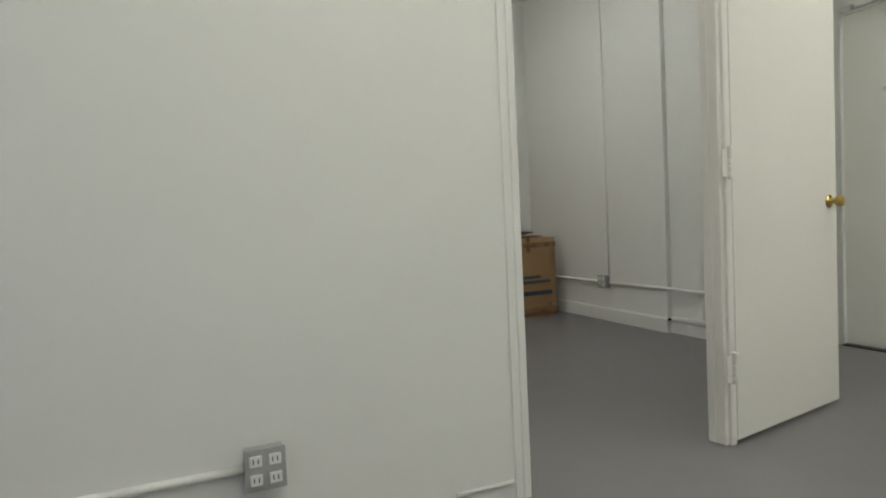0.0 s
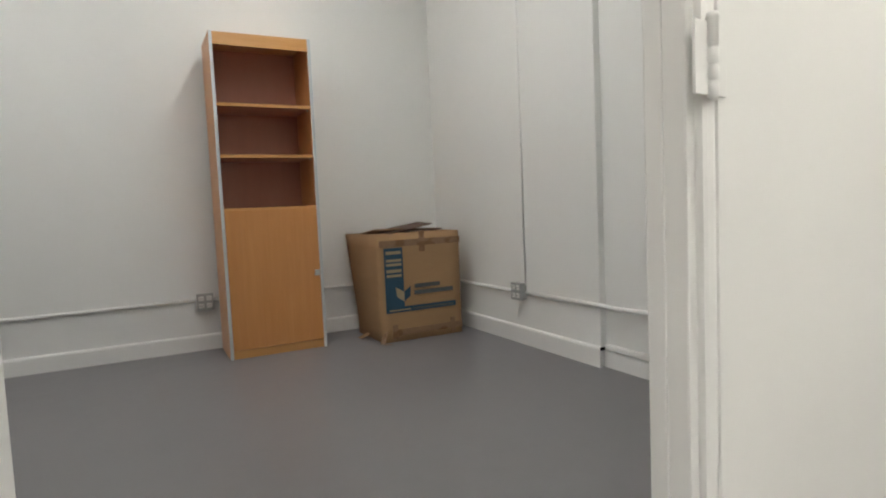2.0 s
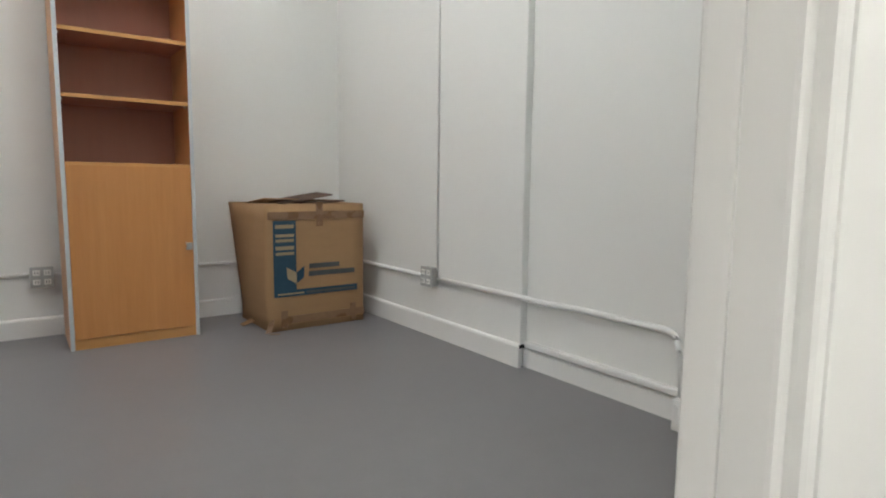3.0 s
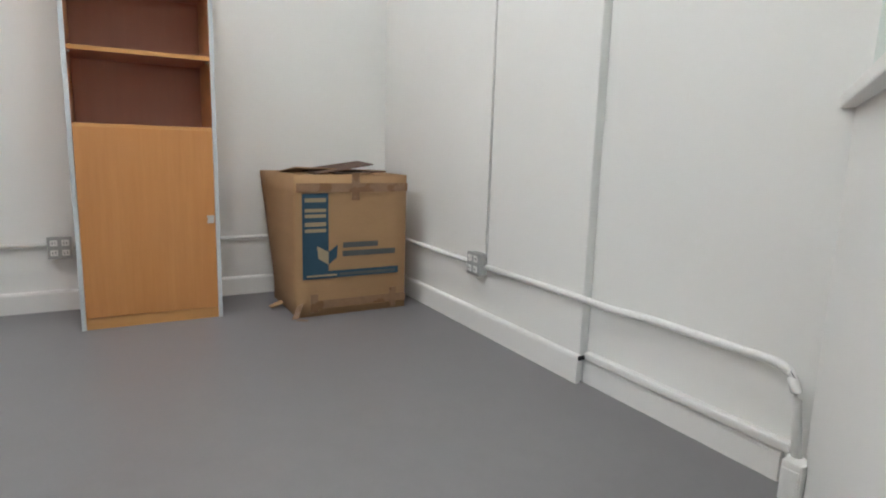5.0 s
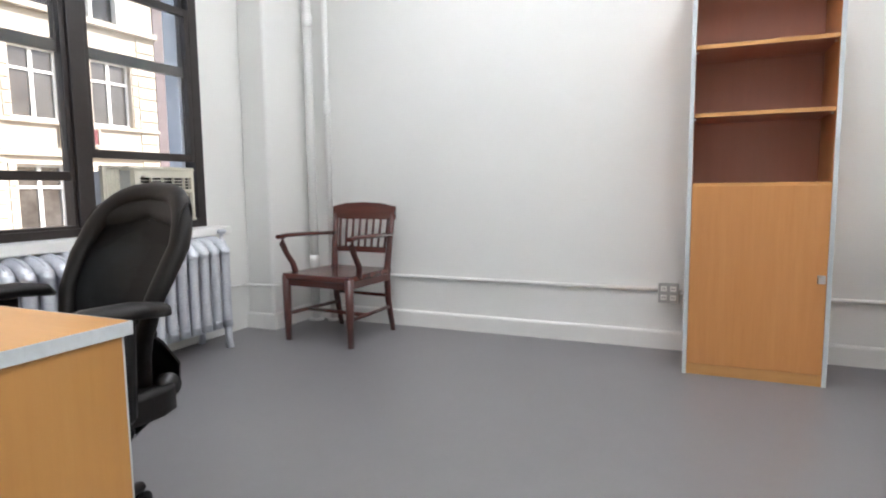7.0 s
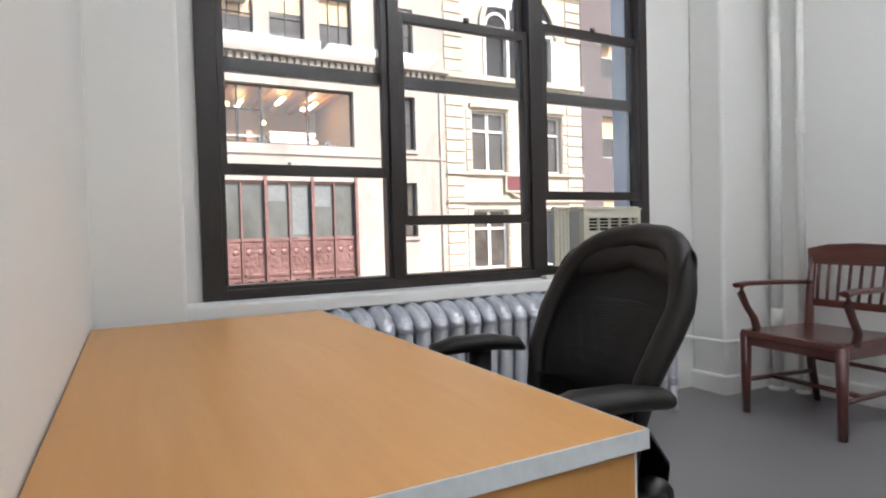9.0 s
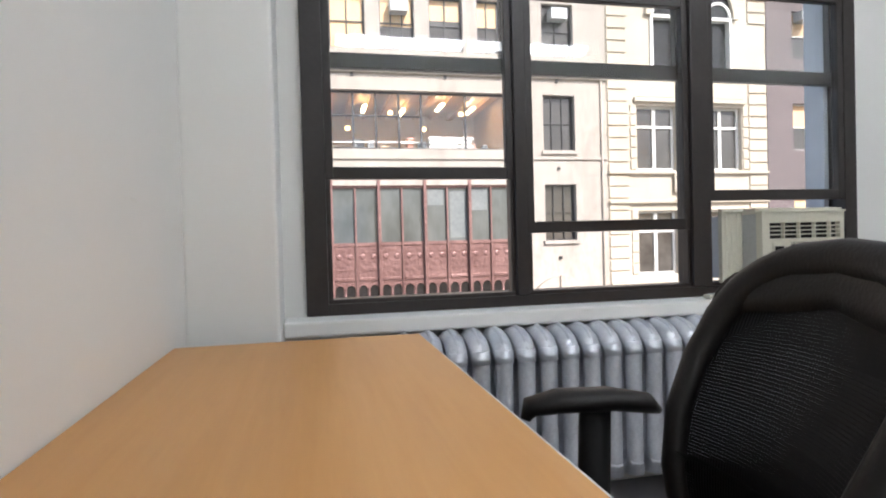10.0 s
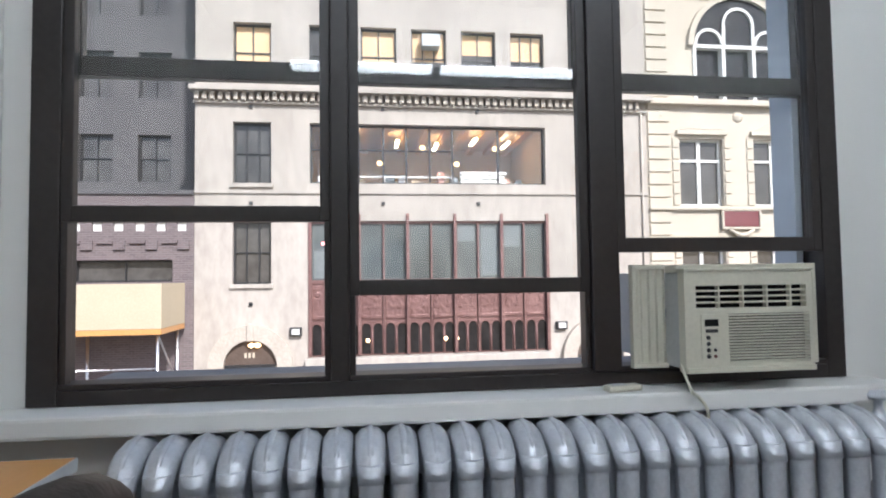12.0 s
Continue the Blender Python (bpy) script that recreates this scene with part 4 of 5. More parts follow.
    grid = [[bm.verts.new(back(-0.9 + 0.3 * i, 0.03 + 0.075 * j * (1 - 0.12 * abs(i - 3) / 3), 0.022)) for i in range(7)] for j in range(6)]
    for r, q in zip(grid, grid[1:]):
        for i in range(6):
            bm.faces.new((r[i], r[i + 1], q[i + 1], q[i])).smooth = True
    bmesh.ops.solidify(bm, geom=bm.faces[:], thickness=0.012)
    part("lumbar_panel", bm, BLACK, c, "black padded panel behind the mesh")
    part("lumbar_bar", swept([back(-0.9, 0.33, 0.02), back(-0.4, 0.30, 0.03), back(0.4, 0.30, 0.03), back(0.9, 0.33, 0.02)], 0.014, sides=8), BLACK, c)
    part("back_stem", swept([(0, 0.10, 0.40), (0, 0.19, 0.40), (0, 0.215, 0.48), (0, 0.19, 0.62)], [0.03, 0.032, 0.028, 0.02], sides=10, flat=0.7), BLACK, c)
    # the bulging shell under the back, with its round knob
    bm = bmesh.new()
    prof = [(0.17, 0.66, 0.175), (0.235, 0.60, 0.175), (0.285, 0.53, 0.165), (0.29, 0.47, 0.15), (0.25, 0.40, 0.12), (0.19, 0.335, 0.075)]
    rows = []
    for y, z, hw in prof:
        rows.append([bm.verts.new((hw * math.sin(a), y - 0.05 * (1 - math.cos(a)), z)) for a in [math.radians(-80 + 20 * i) for i in range(9)]])
    for r, s in zip(rows, rows[1:]):
        for i in range(8):
            bm.faces.new((r[i], s[i], s[i + 1], r[i + 1])).smooth = True
    bmesh.ops.solidify(bm, geom=bm.faces[:], thickness=0.022)
    bmesh.ops.recalc_face_normals(bm, faces=bm.faces[:])
    shell = part("back_shell", bm, BLACK, c, "black moulded shell under the back")
    part("knob", lathe([(0.004, -0.02), (0.028, -0.018), (0.032, 0.0), (0.028, 0.018), (0.004, 0.02)], 14, "x"), DARKSTEEL, shell, at=pose(0.175, 0.20, 0.49))
    for sx in (-1, 1):
        a = part("arm_bracket", swept(bend([(sx * 0.16, 0.02, 0.425), (sx * 0.285, 0.02, 0.43), (sx * 0.29, 0.03, 0.70)], 0.05), 0.022, sides=10, flat=1.4), BLACK, c)
        bm = bmesh.new()
        sweep(bm, [(sx * 0.28, -0.105, 0.690), (sx * 0.285, -0.095, 0.712), (sx * 0.285, -0.04, 0.722), (sx * 0.285, 0.06, 0.722), (sx * 0.28, 0.13, 0.712), (sx * 0.275, 0.15, 0.698)], [0.012, 0.034, 0.043, 0.042, 0.036, 0.012], 12, flat=0.5)
        bmesh.ops.recalc_face_normals(bm, faces=bm.faces[:])
        part("arm_pad", bm, LEATHER, c, "padded black arm rest")


office_chair()


# ---- radiator ----
def radiator():
    n, pitch = 25, 0.0842
    y0 = 2.29
    r = thing("radiator", pose(-1.20, y0, 0.0), "silver painted cast-iron radiator under the window", "radiator")
    bm = bmesh.new()
    H, z0, hx = 0.680, 0.12, 0.105
    for xs in (-hx, 0.0, hx):
        top = H - 0.045 if xs else H - 0.02
        sweep(bm, [(xs, 0, z0 + 0.02), (xs, 0, z0 + 0.10), (xs, 0, 0.42), (xs, 0, top - 0.06), (xs, 0, top)], [0.030, 0.027, 0.027, 0.028, 0.03], 10, flat=1.14)
    arch = [(hx * math.cos(a) * 1.06, 0, H - 0.095 + 0.082 * math.sin(a)) for a in (math.pi * k / 10 for k in range(11))]
    sweep(bm, arch, [0.026 + 0.006 * math.sin(math.pi * k / 10) for k in range(11)], 10, up=(0, 1, 0), flat=1.29)
    ridge = [((hx * 1.06 + 0.018) * math.cos(a), 0, H - 0.095 + 0.106 * math.sin(a)) for a in (math.pi * (0.5 + k) / 11 for k in range(11))]
    sweep(bm, ridge, [0.004, 0.009, 0.012, 0.013, 0.014, 0.014, 0.014, 0.013, 0.012, 0.009, 0.004], 8, up=(0, 1, 0), flat=0.8)
    foot = [(hx * math.cos(a) * 1.05, 0, z0 + 0.075 - 0.06 * math.sin(a)) for a in (math.pi * k / 8 for k in range(9))]
    sweep(bm, foot, 0.028, 8, up=(0, 1, 0), flat=1.12)
    for z in (z0 + 0.05, H - 0.075):
        sweep(bm, [(0, -pitch / 2, z), (0, pitch / 2, z)], 0.033, 10)
    bmesh.ops.recalc_face_normals(bm, faces=bm.faces[:])
    me = mesh_of("section", bm, SILVER)
    for k in range(n):
        again("section", me, r, pose(0, k * pitch, 0))
    for y in (0.0, (n - 1) * pitch):
        for xs in (-hx, hx):
            part("foot", swept([(xs, y, z0 + 0.06), (xs * 1.08, y, 0.05), (xs * 1.12, y, 0.0)], [0.026, 0.018, 0.024], sides=8), SILVER, r)
    ye = (n - 1) * pitch + 0.03
    v = part("valve", lathe([(0.020, 0.0), (0.026, 0.006), (0.026, 0.05), (0.018, 0.06), (0.012, 0.075), (0.012, 0.10), (0.03, 0.105), (0.033, 0.118), (0.022, 0.13)], 14), SILVER, r, "silver painted steam valve", at=pose(0.0, ye + 0.06, 0.61))
    part("pipe", swept(bend([(0.0, ye - 0.02, 0.16), (0.0, ye + 0.07, 0.16), (0.0, ye + 0.075, 0.0)], 0.04), 0.017, sides=10), SILVER, r)
    part("air_valve", lathe([(0.006, -0.035), (0.013, -0.03), (0.016, 0.02), (0.010, 0.04), (0.004, 0.045)], 12), STEEL, r, at=pose(0.02, ye + 0.02, 0.44))
    part("valve_pipe", swept(bend([(0.0, ye - 0.03, 0.605), (0.0, ye + 0.06, 0.608), (0.0, ye + 0.06, 0.63)], 0.02), 0.013, sides=8), SILVER, r)


radiator()


# ---- window air conditioner ----
def air_conditioner():
    a = thing("air_conditioner", pose(-1.185, 3.780, 0.816), "ivory window air conditioner held in the raised sash", "air conditioner")
    W, H = 0.405, 0.290
    part("casing", boxes(((-0.45, 0.006, 0.004), (-0.035, W - 0.006, H - 0.004)), bevel=0.004), ACGREY, a, "grey steel casing")
    f = part("front_panel", pierced(-0.035, 0.0, (0.0, W), (0.0, H), [(0.035, W - 0.02, 0.182, 0.247), (0.135, W - 0.012, 0.022, 0.165)]), ACPLASTIC, a)
    part("grille_backing", boxes(((-0.0345, 0.03, 0.02), (-0.024, W - 0.01, 0.25))), BLACK, f)
    for k in range(3):
        z = 0.198 + k * 0.017
        part("louvre", boxes(((-0.020, 0.035, z - 0.0025), (-0.002, W - 0.02, z + 0.0025)), bevel=0.0008), ACPLASTIC, f)
    for k in range(4):
        y = 0.108 + k * 0.076
        part("divider", boxes(((-0.018, y - 0.0025, 0.182), (-0.001, y + 0.0025, 0.247)), bevel=0.0008), ACPLASTIC, f)
    for k in range(17):
        z = 0.026 + k * 0.0084
        part("slat", boxes(((-0.014, 0.135, z - 0.0022), (0.001, W - 0.012, z + 0.0022)), bevel=0.0008), ACPLASTIC, f)
    part("top_lip", boxes(((-0.037, -0.004, H), (0.006, W + 0.004, H + 0.008)), bevel=0.002), ACPLASTIC, f)
    part("bottom_lip", boxes(((-0.035, 0.0, -0.004), (0.008, W, 0.012)), bevel=0.003), ACPLASTIC, f)
    cp = part("control_panel", boxes(((0.0, 0.048, 0.035), (0.003, 0.108, 0.165)), bevel=0.001), ACPLASTIC, a)
    part("display", boxes(((0.003, 0.058, 0.130), (0.0042, 0.100, 0.150))), BLACK, cp)
    part("button", boxes(((0.003, 0.060, 0.112), (0.0055, 0.098, 0.122)), bevel=0.001), DARKSTEEL, cp)
    for k in range(4):
        part("button", lathe([(0.0065, 0.003), (0.006, 0.006), (0.003, 0.0065)], 10, "x"), DARKSTEEL, cp, at=pose(0, 0.068, 0.098 - k * 0.018))
        if k > 1:
            part("button", lathe([(0.005, 0.003), (0.0045, 0.0055), (0.002, 0.006)], 10, "x"), PLAQUE if k == 3 else DARKSTEEL, cp, at=pose(0, 0.089, 0.098 - k * 0.018))
    part("energy_sticker", boxes(((-0.22, 0.0035, 0.15), (-0.12, 0.0055, 0.175))), INK, a, "small blue sticker")
    for y0, y1 in ((-0.108, 0.004), (W - 0.004, W + 0.10)):
        ac = part("side_curtain", boxes(((-0.130, y0, -0.002), (-0.105, y1, 0.012)), ((-0.130, y0, H + 0.006), (-0.105, y1, H + 0.022)), ((-0.130, y0 if y0 < 0 else y1 - 0.012, 0.012), (-0.105, y0 + 0.012 if y0 < 0 else y1, H + 0.006)), bevel=0.002), ACPLASTIC, a)
        bm = bmesh.new()
        m = max(4, int((y1 - y0 - 0.02) / 0.011))
        ys = [y0 + (0.012 if y0 < 0 else 0) + (y1 - y0 - 0.012) * k / m for k in range(m + 1)]
        vs = [(bm.verts.new((-0.120 + (0.008 if k % 2 else 0), y, 0.012)), bm.verts.new((-0.120 + (0.008 if k % 2 else 0), y, H + 0.006))) for k, y in enumerate(ys)]
        for p, q in zip(vs, vs[1:]):
            bm.faces.new((p[0], q[0], q[1], p[1]))
        part("accordion", bm, ACPLASTIC, ac, "pleated ivory plastic curtain")
    part("top_rail", boxes(((-0.104, -0.004, H - 0.004), (-0.036, W + 0.004, H + 0.02)), bevel=0.003), ACPLASTIC, a)
    part("power_cord", swept(bend([(-0.03, 0.004, 0.02), (-0.005, -0.006, 0.0), (0.012, 0.01, -0.06), (-0.02, 0.04, -0.066), (-0.015, 0.07, -0.105), (-0.04, 0.09, -0.30)], 0.02), 0.005, sides=8), ACPLASTIC, a, "ivory power cord hanging over the sill")


air_conditioner()
rc = thing("remote_control", pose(-1.262, 3.62, 0.756, 0, 0, 8), "pale remote control lying on the sill", "remote control")
part("body", boxes(((-0.02, -0.055, 0.0), (0.02, 0.055, 0.018)), bevel=0.006), ACPLASTIC, rc)
part("battery_cover", boxes(((-0.015, -0.04, 0.018), (0.015, 0.01, 0.0195)), bevel=0.0006), ACGREY, rc)


# ---- the street outside ----
GZ = -4.3
XF = -20.0
structure("ground", boxes(((-900, -900, GZ - 0.3), (-1.9, 900, GZ))), ASPHALT, "dark asphalt street reaching into the distance", "ground")
structure("pavement", boxes(((XF - 30, -60, GZ), (XF + 3.2, 80, GZ + 0.15)), bevel=0.02), PAVING, "pale concrete pavement along the facades", "pavement")
structure("pavement_near", boxes(((-5.0, -60, GZ), (-1.95, 80, GZ + 0.15)), bevel=0.02), PAVING, "pale concrete pavement below the window", "pavement")


def house_window(house, x, y0, y1, z0, z1, cols=2, rows=2, fmat=None, blind=None, sill=None, frame=0.06, bar=0.04):
    fm = fmat or DARKSTEEL
    w = thing("window", Matrix(), "", "")
    w.parent = house
    for k in ("label", "category"):
        if k in w:
            del w[k]
    part("frame", boxes(((x, y0, z0), (x + 0.10, y0 + frame, z1)), ((x, y1 - frame, z0), (x + 0.10, y1, z1)), ((x, y0 + frame, z0), (x + 0.10, y1 - frame, z0 + frame)), ((x, y0 + frame, z1 - frame), (x + 0.10, y1 - frame, z1))), fm, w)
    part("pane", boxes(((x + 0.02, y0 + frame, z0 + frame), (x + 0.03, y1 - frame, z1 - frame))), FARGLASS, w)
    bars = [((x + 0.031, y0 + (y1 - y0) * k / cols - bar / 2, z0 + frame), (x + 0.09, y0 + (y1 - y0) * k / cols + bar / 2, z1 - frame)) for k in range(1, cols)]
    bars += [((x + 0.033, y0 + frame, z0 + (z1 - z0) * k / rows - bar / 2), (x + 0.088, y1 - frame, z0 + (z1 - z0) * k / rows + bar / 2)) for k in range(1, rows)]
    for lo, hi in bars:
        part("glazing_bar", boxes((lo, hi)), fm, w)
    if blind:
        part("blind", boxes(((x + 0.0305, y0 + frame, z0 + (z1 - z0) * blind), (x + 0.0325, y1 - frame, z1 - frame))), BLIND, w, "amber window blind")
    if sill:
        part("sill", boxes(((x + 0.1, y0 - 0.08, z0 - 0.14), (XF + 0.10, y1 + 0.08, z0)), bevel=0.01), sill, w)
    return w


def arch_ring(y, z, r0, r1, x0, x1, n=20):
    bm = bmesh.new()
    rows = []
    for k in range(n + 1):
        a = math.pi * k / n
        rows.append([bm.verts.new((x, y + r * math.cos(a), z + r * math.sin(a))) for x, r in ((x0, r0), (x1, r0), (x1, r1), (x0, r1))])
    for a, b in zip(rows, rows[1:]):
        for i in range(4):
            bm.faces.new((a[i], a[(i + 1) % 4], b[(i + 1) % 4], b[i]))
    bm.faces.new(rows[0])
    bm.faces.new(rows[-1][::-1])
    bmesh.ops.recalc_face_normals(bm, faces=bm.faces[:])
    return bm


def half_disc(y, z, r, x0, x1, n=20):
    return prism([(y + r * math.cos(math.pi * k / n), z + r * math.sin(math.pi * k / n)) for k in range(n + 1)], x0, x1, "x")


# pale limestone building with a bronze bay
def limestone_building():
    b = thing("office_building", Matrix(), "pale limestone building with a red bronze bay and dark windows", "building")
    cols = [(-1.58, -0.32), (0.95, 2.18), (2.72, 3.97), (4.49, 5.74), (6.28, 7.53), (8.08, 9.32), (10.58, 11.86)]
    BY0, BY1 = 0.96, 9.30
    sides = [cols[0], cols[-1]]
    holes = [(a, c, z0, z1) for a, c in sides for z0, z1 in ((4.30, 6.40), (0.90, 3.02))]
    holes += [(BY0, BY1, 4.32, 6.40), (BY0, BY1, -1.62, 3.02)]
    holes += [(a, c, z0, z1) for a, c in cols for z0, z1 in ((7.86, 9.84), (11.4, 13.2), (14.8, 16.6))]
    holes += [(y - 0.86, y + 0.86, GZ + 0.16, -1.82) for y in (-0.96, 11.12)]
    part("wall", pierced(XF - 0.4, XF, (-2.80, 13.17), (GZ, 18.0), holes), STONE, b)
    part("roof", boxes(((XF - 12, -2.8, 18.0), (XF + 0.3, 13.17, 18.5)), bevel=0.05), STONE_D, b)
    part("flank", boxes(((XF - 12, -2.8, GZ), (XF - 0.41, -2.5, 17.9)), ((XF - 12, 12.87, GZ), (XF - 0.41, 13.17, 17.9)), ((XF - 12, -2.4, GZ), (XF - 11.8, 12.8, 17.9))), STONE, b)
    for a, c in sides:
        for z0, z1 in ((4.30, 6.40), (0.90, 3.02)):
            house_window(b, XF - 0.30, a, c, z0, z1, 3, 2, sill=STONE)
    for k, (a, c) in enumerate(cols):
        house_window(b, XF - 0.30, a, c, 7.86, 9.84, 2 + k % 2, 2, blind=(0.1, 0.0, 0.05, 0.45, 0.6, 0.5, None)[k] or None)
        for z0 in (11.4, 14.8):
            house_window(b, XF - 0.30, a, c, z0, z0 + 1.8, 2, 2, blind=0.5 if k % 3 else None)
    # cornice with its row of blocks
    part("cornice", boxes(((XF + 0.001, -2.9, 7.36), (XF + 0.45, 13.25, 7.52)), ((XF + 0.001, -2.85, 7.0), (XF + 0.12, 13.2, 7.09)), bevel=0.015), STONE, b)
    blk = mesh_of("cornice_block", boxes(((0.0, -0.07, 0.0), (0.26, 0.07, 0.26))), STONE_D)
    for k in range(62):
        again("cornice_block", blk, b, pose(XF + 0.001, -2.7 + k * 0.253, 7.095))
    part("string_course", boxes(((XF + 0.001, -2.8, 3.95), (XF + 0.07, 13.17, 4.06)), bevel=0.01), STONE, b)
    for y in (-0.98, 3.46, 6.82, 11.15):
        for z in (6.92, 3.62):
            part("tie_plate", boxes(((XF + 0.001, y - 0.06, z - 0.06), (XF + 0.06, y + 0.06, z + 0.06)), bevel=0.01), DARKSTEEL, b)
    part("tie_plate", boxes(((XF + 0.001, -1.04, 0.17), (XF + 0.06, -0.92, 0.29))), DARKSTEEL, b)
    part("tie_plate", boxes(((XF + 0.001, 11.09, 0.17), (XF + 0.06, 11.21, 0.29))), DARKSTEEL, b)
    # wide studio window with a lit room behind
    w = part("studio_window", boxes(((XF - 0.3, BY0, 4.32), (XF - 0.2, BY1, 4.39)), ((XF - 0.3, BY0, 6.33), (XF - 0.2, BY1, 6.40)), *[((XF - 0.3, y - 0.035, 4.39), (XF - 0.2, y + 0.035, 6.33)) for y in (1.0, 1.78, 2.62, 3.48, 4.29, 5.12, 5.94, 7.60, 9.26)], ((XF - 0.29, 1.04, 5.50), (XF - 0.21, 5.90, 5.54))), DARKSTEEL, b, "wide studio window in a dark frame")
    part("pane", boxes(((XF - 0.262, 1.0, 4.36), (XF - 0.256, 9.26, 6.37))), GLASS, w).visible_shadow = False
    part("room_wall", boxes(((XF - 6.0, 0.7, 4.0), (XF - 5.8, 9.6, 7.0)), ((XF - 5.8, 0.7, 4.0), (XF - 0.42, 0.8, 7.0)), ((XF - 5.8, 9.5, 4.0), (XF - 0.42, 9.6, 7.0))), WARMROOM, w)
    part("room_floor", boxes(((XF - 5.8, 0.8, 4.2), (XF - 0.42, 9.5, 4.3))), GREYSTONE, w)
    part("room_ceiling", boxes(((XF - 5.8, 0.8, 6.75), (XF - 0.42, 9.5, 6.85))), WARMROOM, w)
    for k, y in enumerate((2.3, 4.1, 5.7, 7.1, 8.5)):
        part("room_lamp", boxes(((XF - 2.9 - 0.5 * (k % 3), y - 0.07, 6.32), (XF - 1.7 - 0.5 * (k % 3), y + 0.07, 6.40)), bevel=0.02), ROOMTUBE, w, "warm hanging tube lamp")
        part("room_lamp", lathe([(0.02, -0.09), (0.10, -0.05), (0.11, 0.03), (0.03, 0.09)], 10), WARMLAMP, w, "small warm lamp", at=pose(XF - 1.6 - 0.6 * (k % 2), y - 0.7, 5.95 - 0.5 * (k % 2)))
    for k in range(11):
        part("room_beam", boxes(((XF - 5.8, 1.15 + 0.78 * k, 6.56), (XF - 0.6, 1.40 + 0.78 * k, 6.75))), BEECH_H, w)
    for k in range(17):
        y = 1.15 + k * 0.48
        h = 0.16 + 0.13 * ((k * 7) % 4)
        part("room_clutter", boxes(((XF - 0.95 - 0.3 * (k % 3), y, 4.30), (XF - 0.60 - 0.3 * (k % 3), y + 0.22 + 0.09 * (k % 3), 4.30 + h)), bevel=0.02), (INKDARK, ACGREY, WARMROOM, INKFADE, BACKBOARD)[k % 5], w)
    part("desk_rail", boxes(((XF - 0.55, 1.2, 4.62), (XF - 0.50, 6.0, 4.66)), ((XF - 0.55, 1.2, 4.30), (XF - 0.50, 1.25, 4.62)), ((XF - 0.55, 3.5, 4.30), (XF - 0.50, 3.55, 4.62)), ((XF - 0.55, 5.95, 4.30), (XF - 0.50, 6.0, 4.62))), WHITEFRAME, w)
    for k in range(4):
        part("paper_stack", boxes(((XF - 1.0, 6.3, 4.31 + 0.15 * k), (XF - 0.6, 7.9 + 0.1 * (k % 2), 4.42 + 0.15 * k)), bevel=0.015), WHITEFRAME, w)
    # bronze bay
    bay = part("bronze_bay", boxes(((XF - 0.25, BY0, 0.88), (XF - 0.10, BY1, 1.0)), ((XF - 0.25, BY0, 2.94), (XF - 0.10, BY1, 3.02))), COPPER, b, "red bronze bay front")
    nb = 10
    step = (BY1 - BY0) / nb
    for k in range(nb):
        part("pane", boxes(((XF - 0.2, BY0 + k * step, 1.0), (XF - 0.19, BY0 + (k + 1) * step, 2.94))), BAYGLASS, bay)
    for k, lo, hi in ((0, 1.05, 2.0), (6, 2.3, 2.9), (7, 1.1, 2.8), (8, 2.1, 2.9)):
        part("room_blind", boxes(((XF - 0.189, BY0 + k * step + 0.12, lo), (XF - 0.184, BY0 + (k + 1) * step - 0.12, hi))), PALEROOM, bay, "pale grey blind")
    for k in range(nb + 1):
        y = BY0 + k * step
        wide = 0.055 if k % 2 == 0 else 0.032
        part("bay_post", boxes(((XF - 0.19, y - wide, -1.58), (XF + (0.06 if k % 2 == 0 else -0.06), y + wide, 3.27 if k % 2 == 0 else 2.94)), bevel=0.01), COPPER, bay)
    for k in range(nb):
        y = BY0 + (k + 0.5) * step
        p = part("spandrel", boxes(((XF - 0.22, y - step / 2 + 0.05, -0.40), (XF - 0.14, y + step / 2 - 0.05, 0.88)), bevel=0.01), COPPER, bay)
        for o in (-0.2, 0.2):
            part("relief", lathe([(0.11, 0.0), (0.10, 0.012), (0.05, 0.014), (0.03, 0.02)], 6, "x"), COPPER, p, at=pose(XF - 0.14, y + o, 0.50))
            part("relief", prism([(y + o - 0.15, 0.02), (y + o + 0.15, 0.02), (y + o + 0.04, 0.16), (y + o + 0.10, 0.34), (y + o - 0.10, 0.34), (y + o - 0.04, 0.16)], XF - 0.14, XF - 0.115, "x"), COPPER, p)
            part("relief", prism([(y + o - 0.12, 0.66), (y + o + 0.12, 0.66), (y + o, 0.88)], XF - 0.14, XF - 0.115, "x"), COPPER, p)
        part("relief", boxes(((XF - 0.14, y - step / 2 + 0.08, -0.34), (XF - 0.10, y + step / 2 - 0.08, -0.24)), bevel=0.01), COPPER, p)
        for s in (-1, 1):
            yc = y + s * step * 0.24
            part("arched_light", prism([(yc - 0.15, -1.56), (yc + 0.15, -1.56)] + [(yc + 0.15 * math.cos(math.pi * q / 8), -0.66 + 0.15 * math.sin(math.pi * q / 8)) for q in range(9)], XF - 0.128, XF - 0.12, "x"), DARKGLASS, bay)
            ring = arch_ring(yc, -0.66, 0.152, 0.185, XF - 0.128, XF - 0.07, 10)
            part("arch_moulding", ring, COPPER, bay)
        part("lower_panel", boxes(((XF - 0.22, y - step / 2 + 0.05, -1.60), (XF - 0.13, y + step / 2 - 0.05, -0.41))), COPPER, bay)
        part("colonnette", swept([(XF - 0.10, y, -1.56), (XF - 0.10, y, -0.66)], 0.028, sides=8), COPPER, bay)
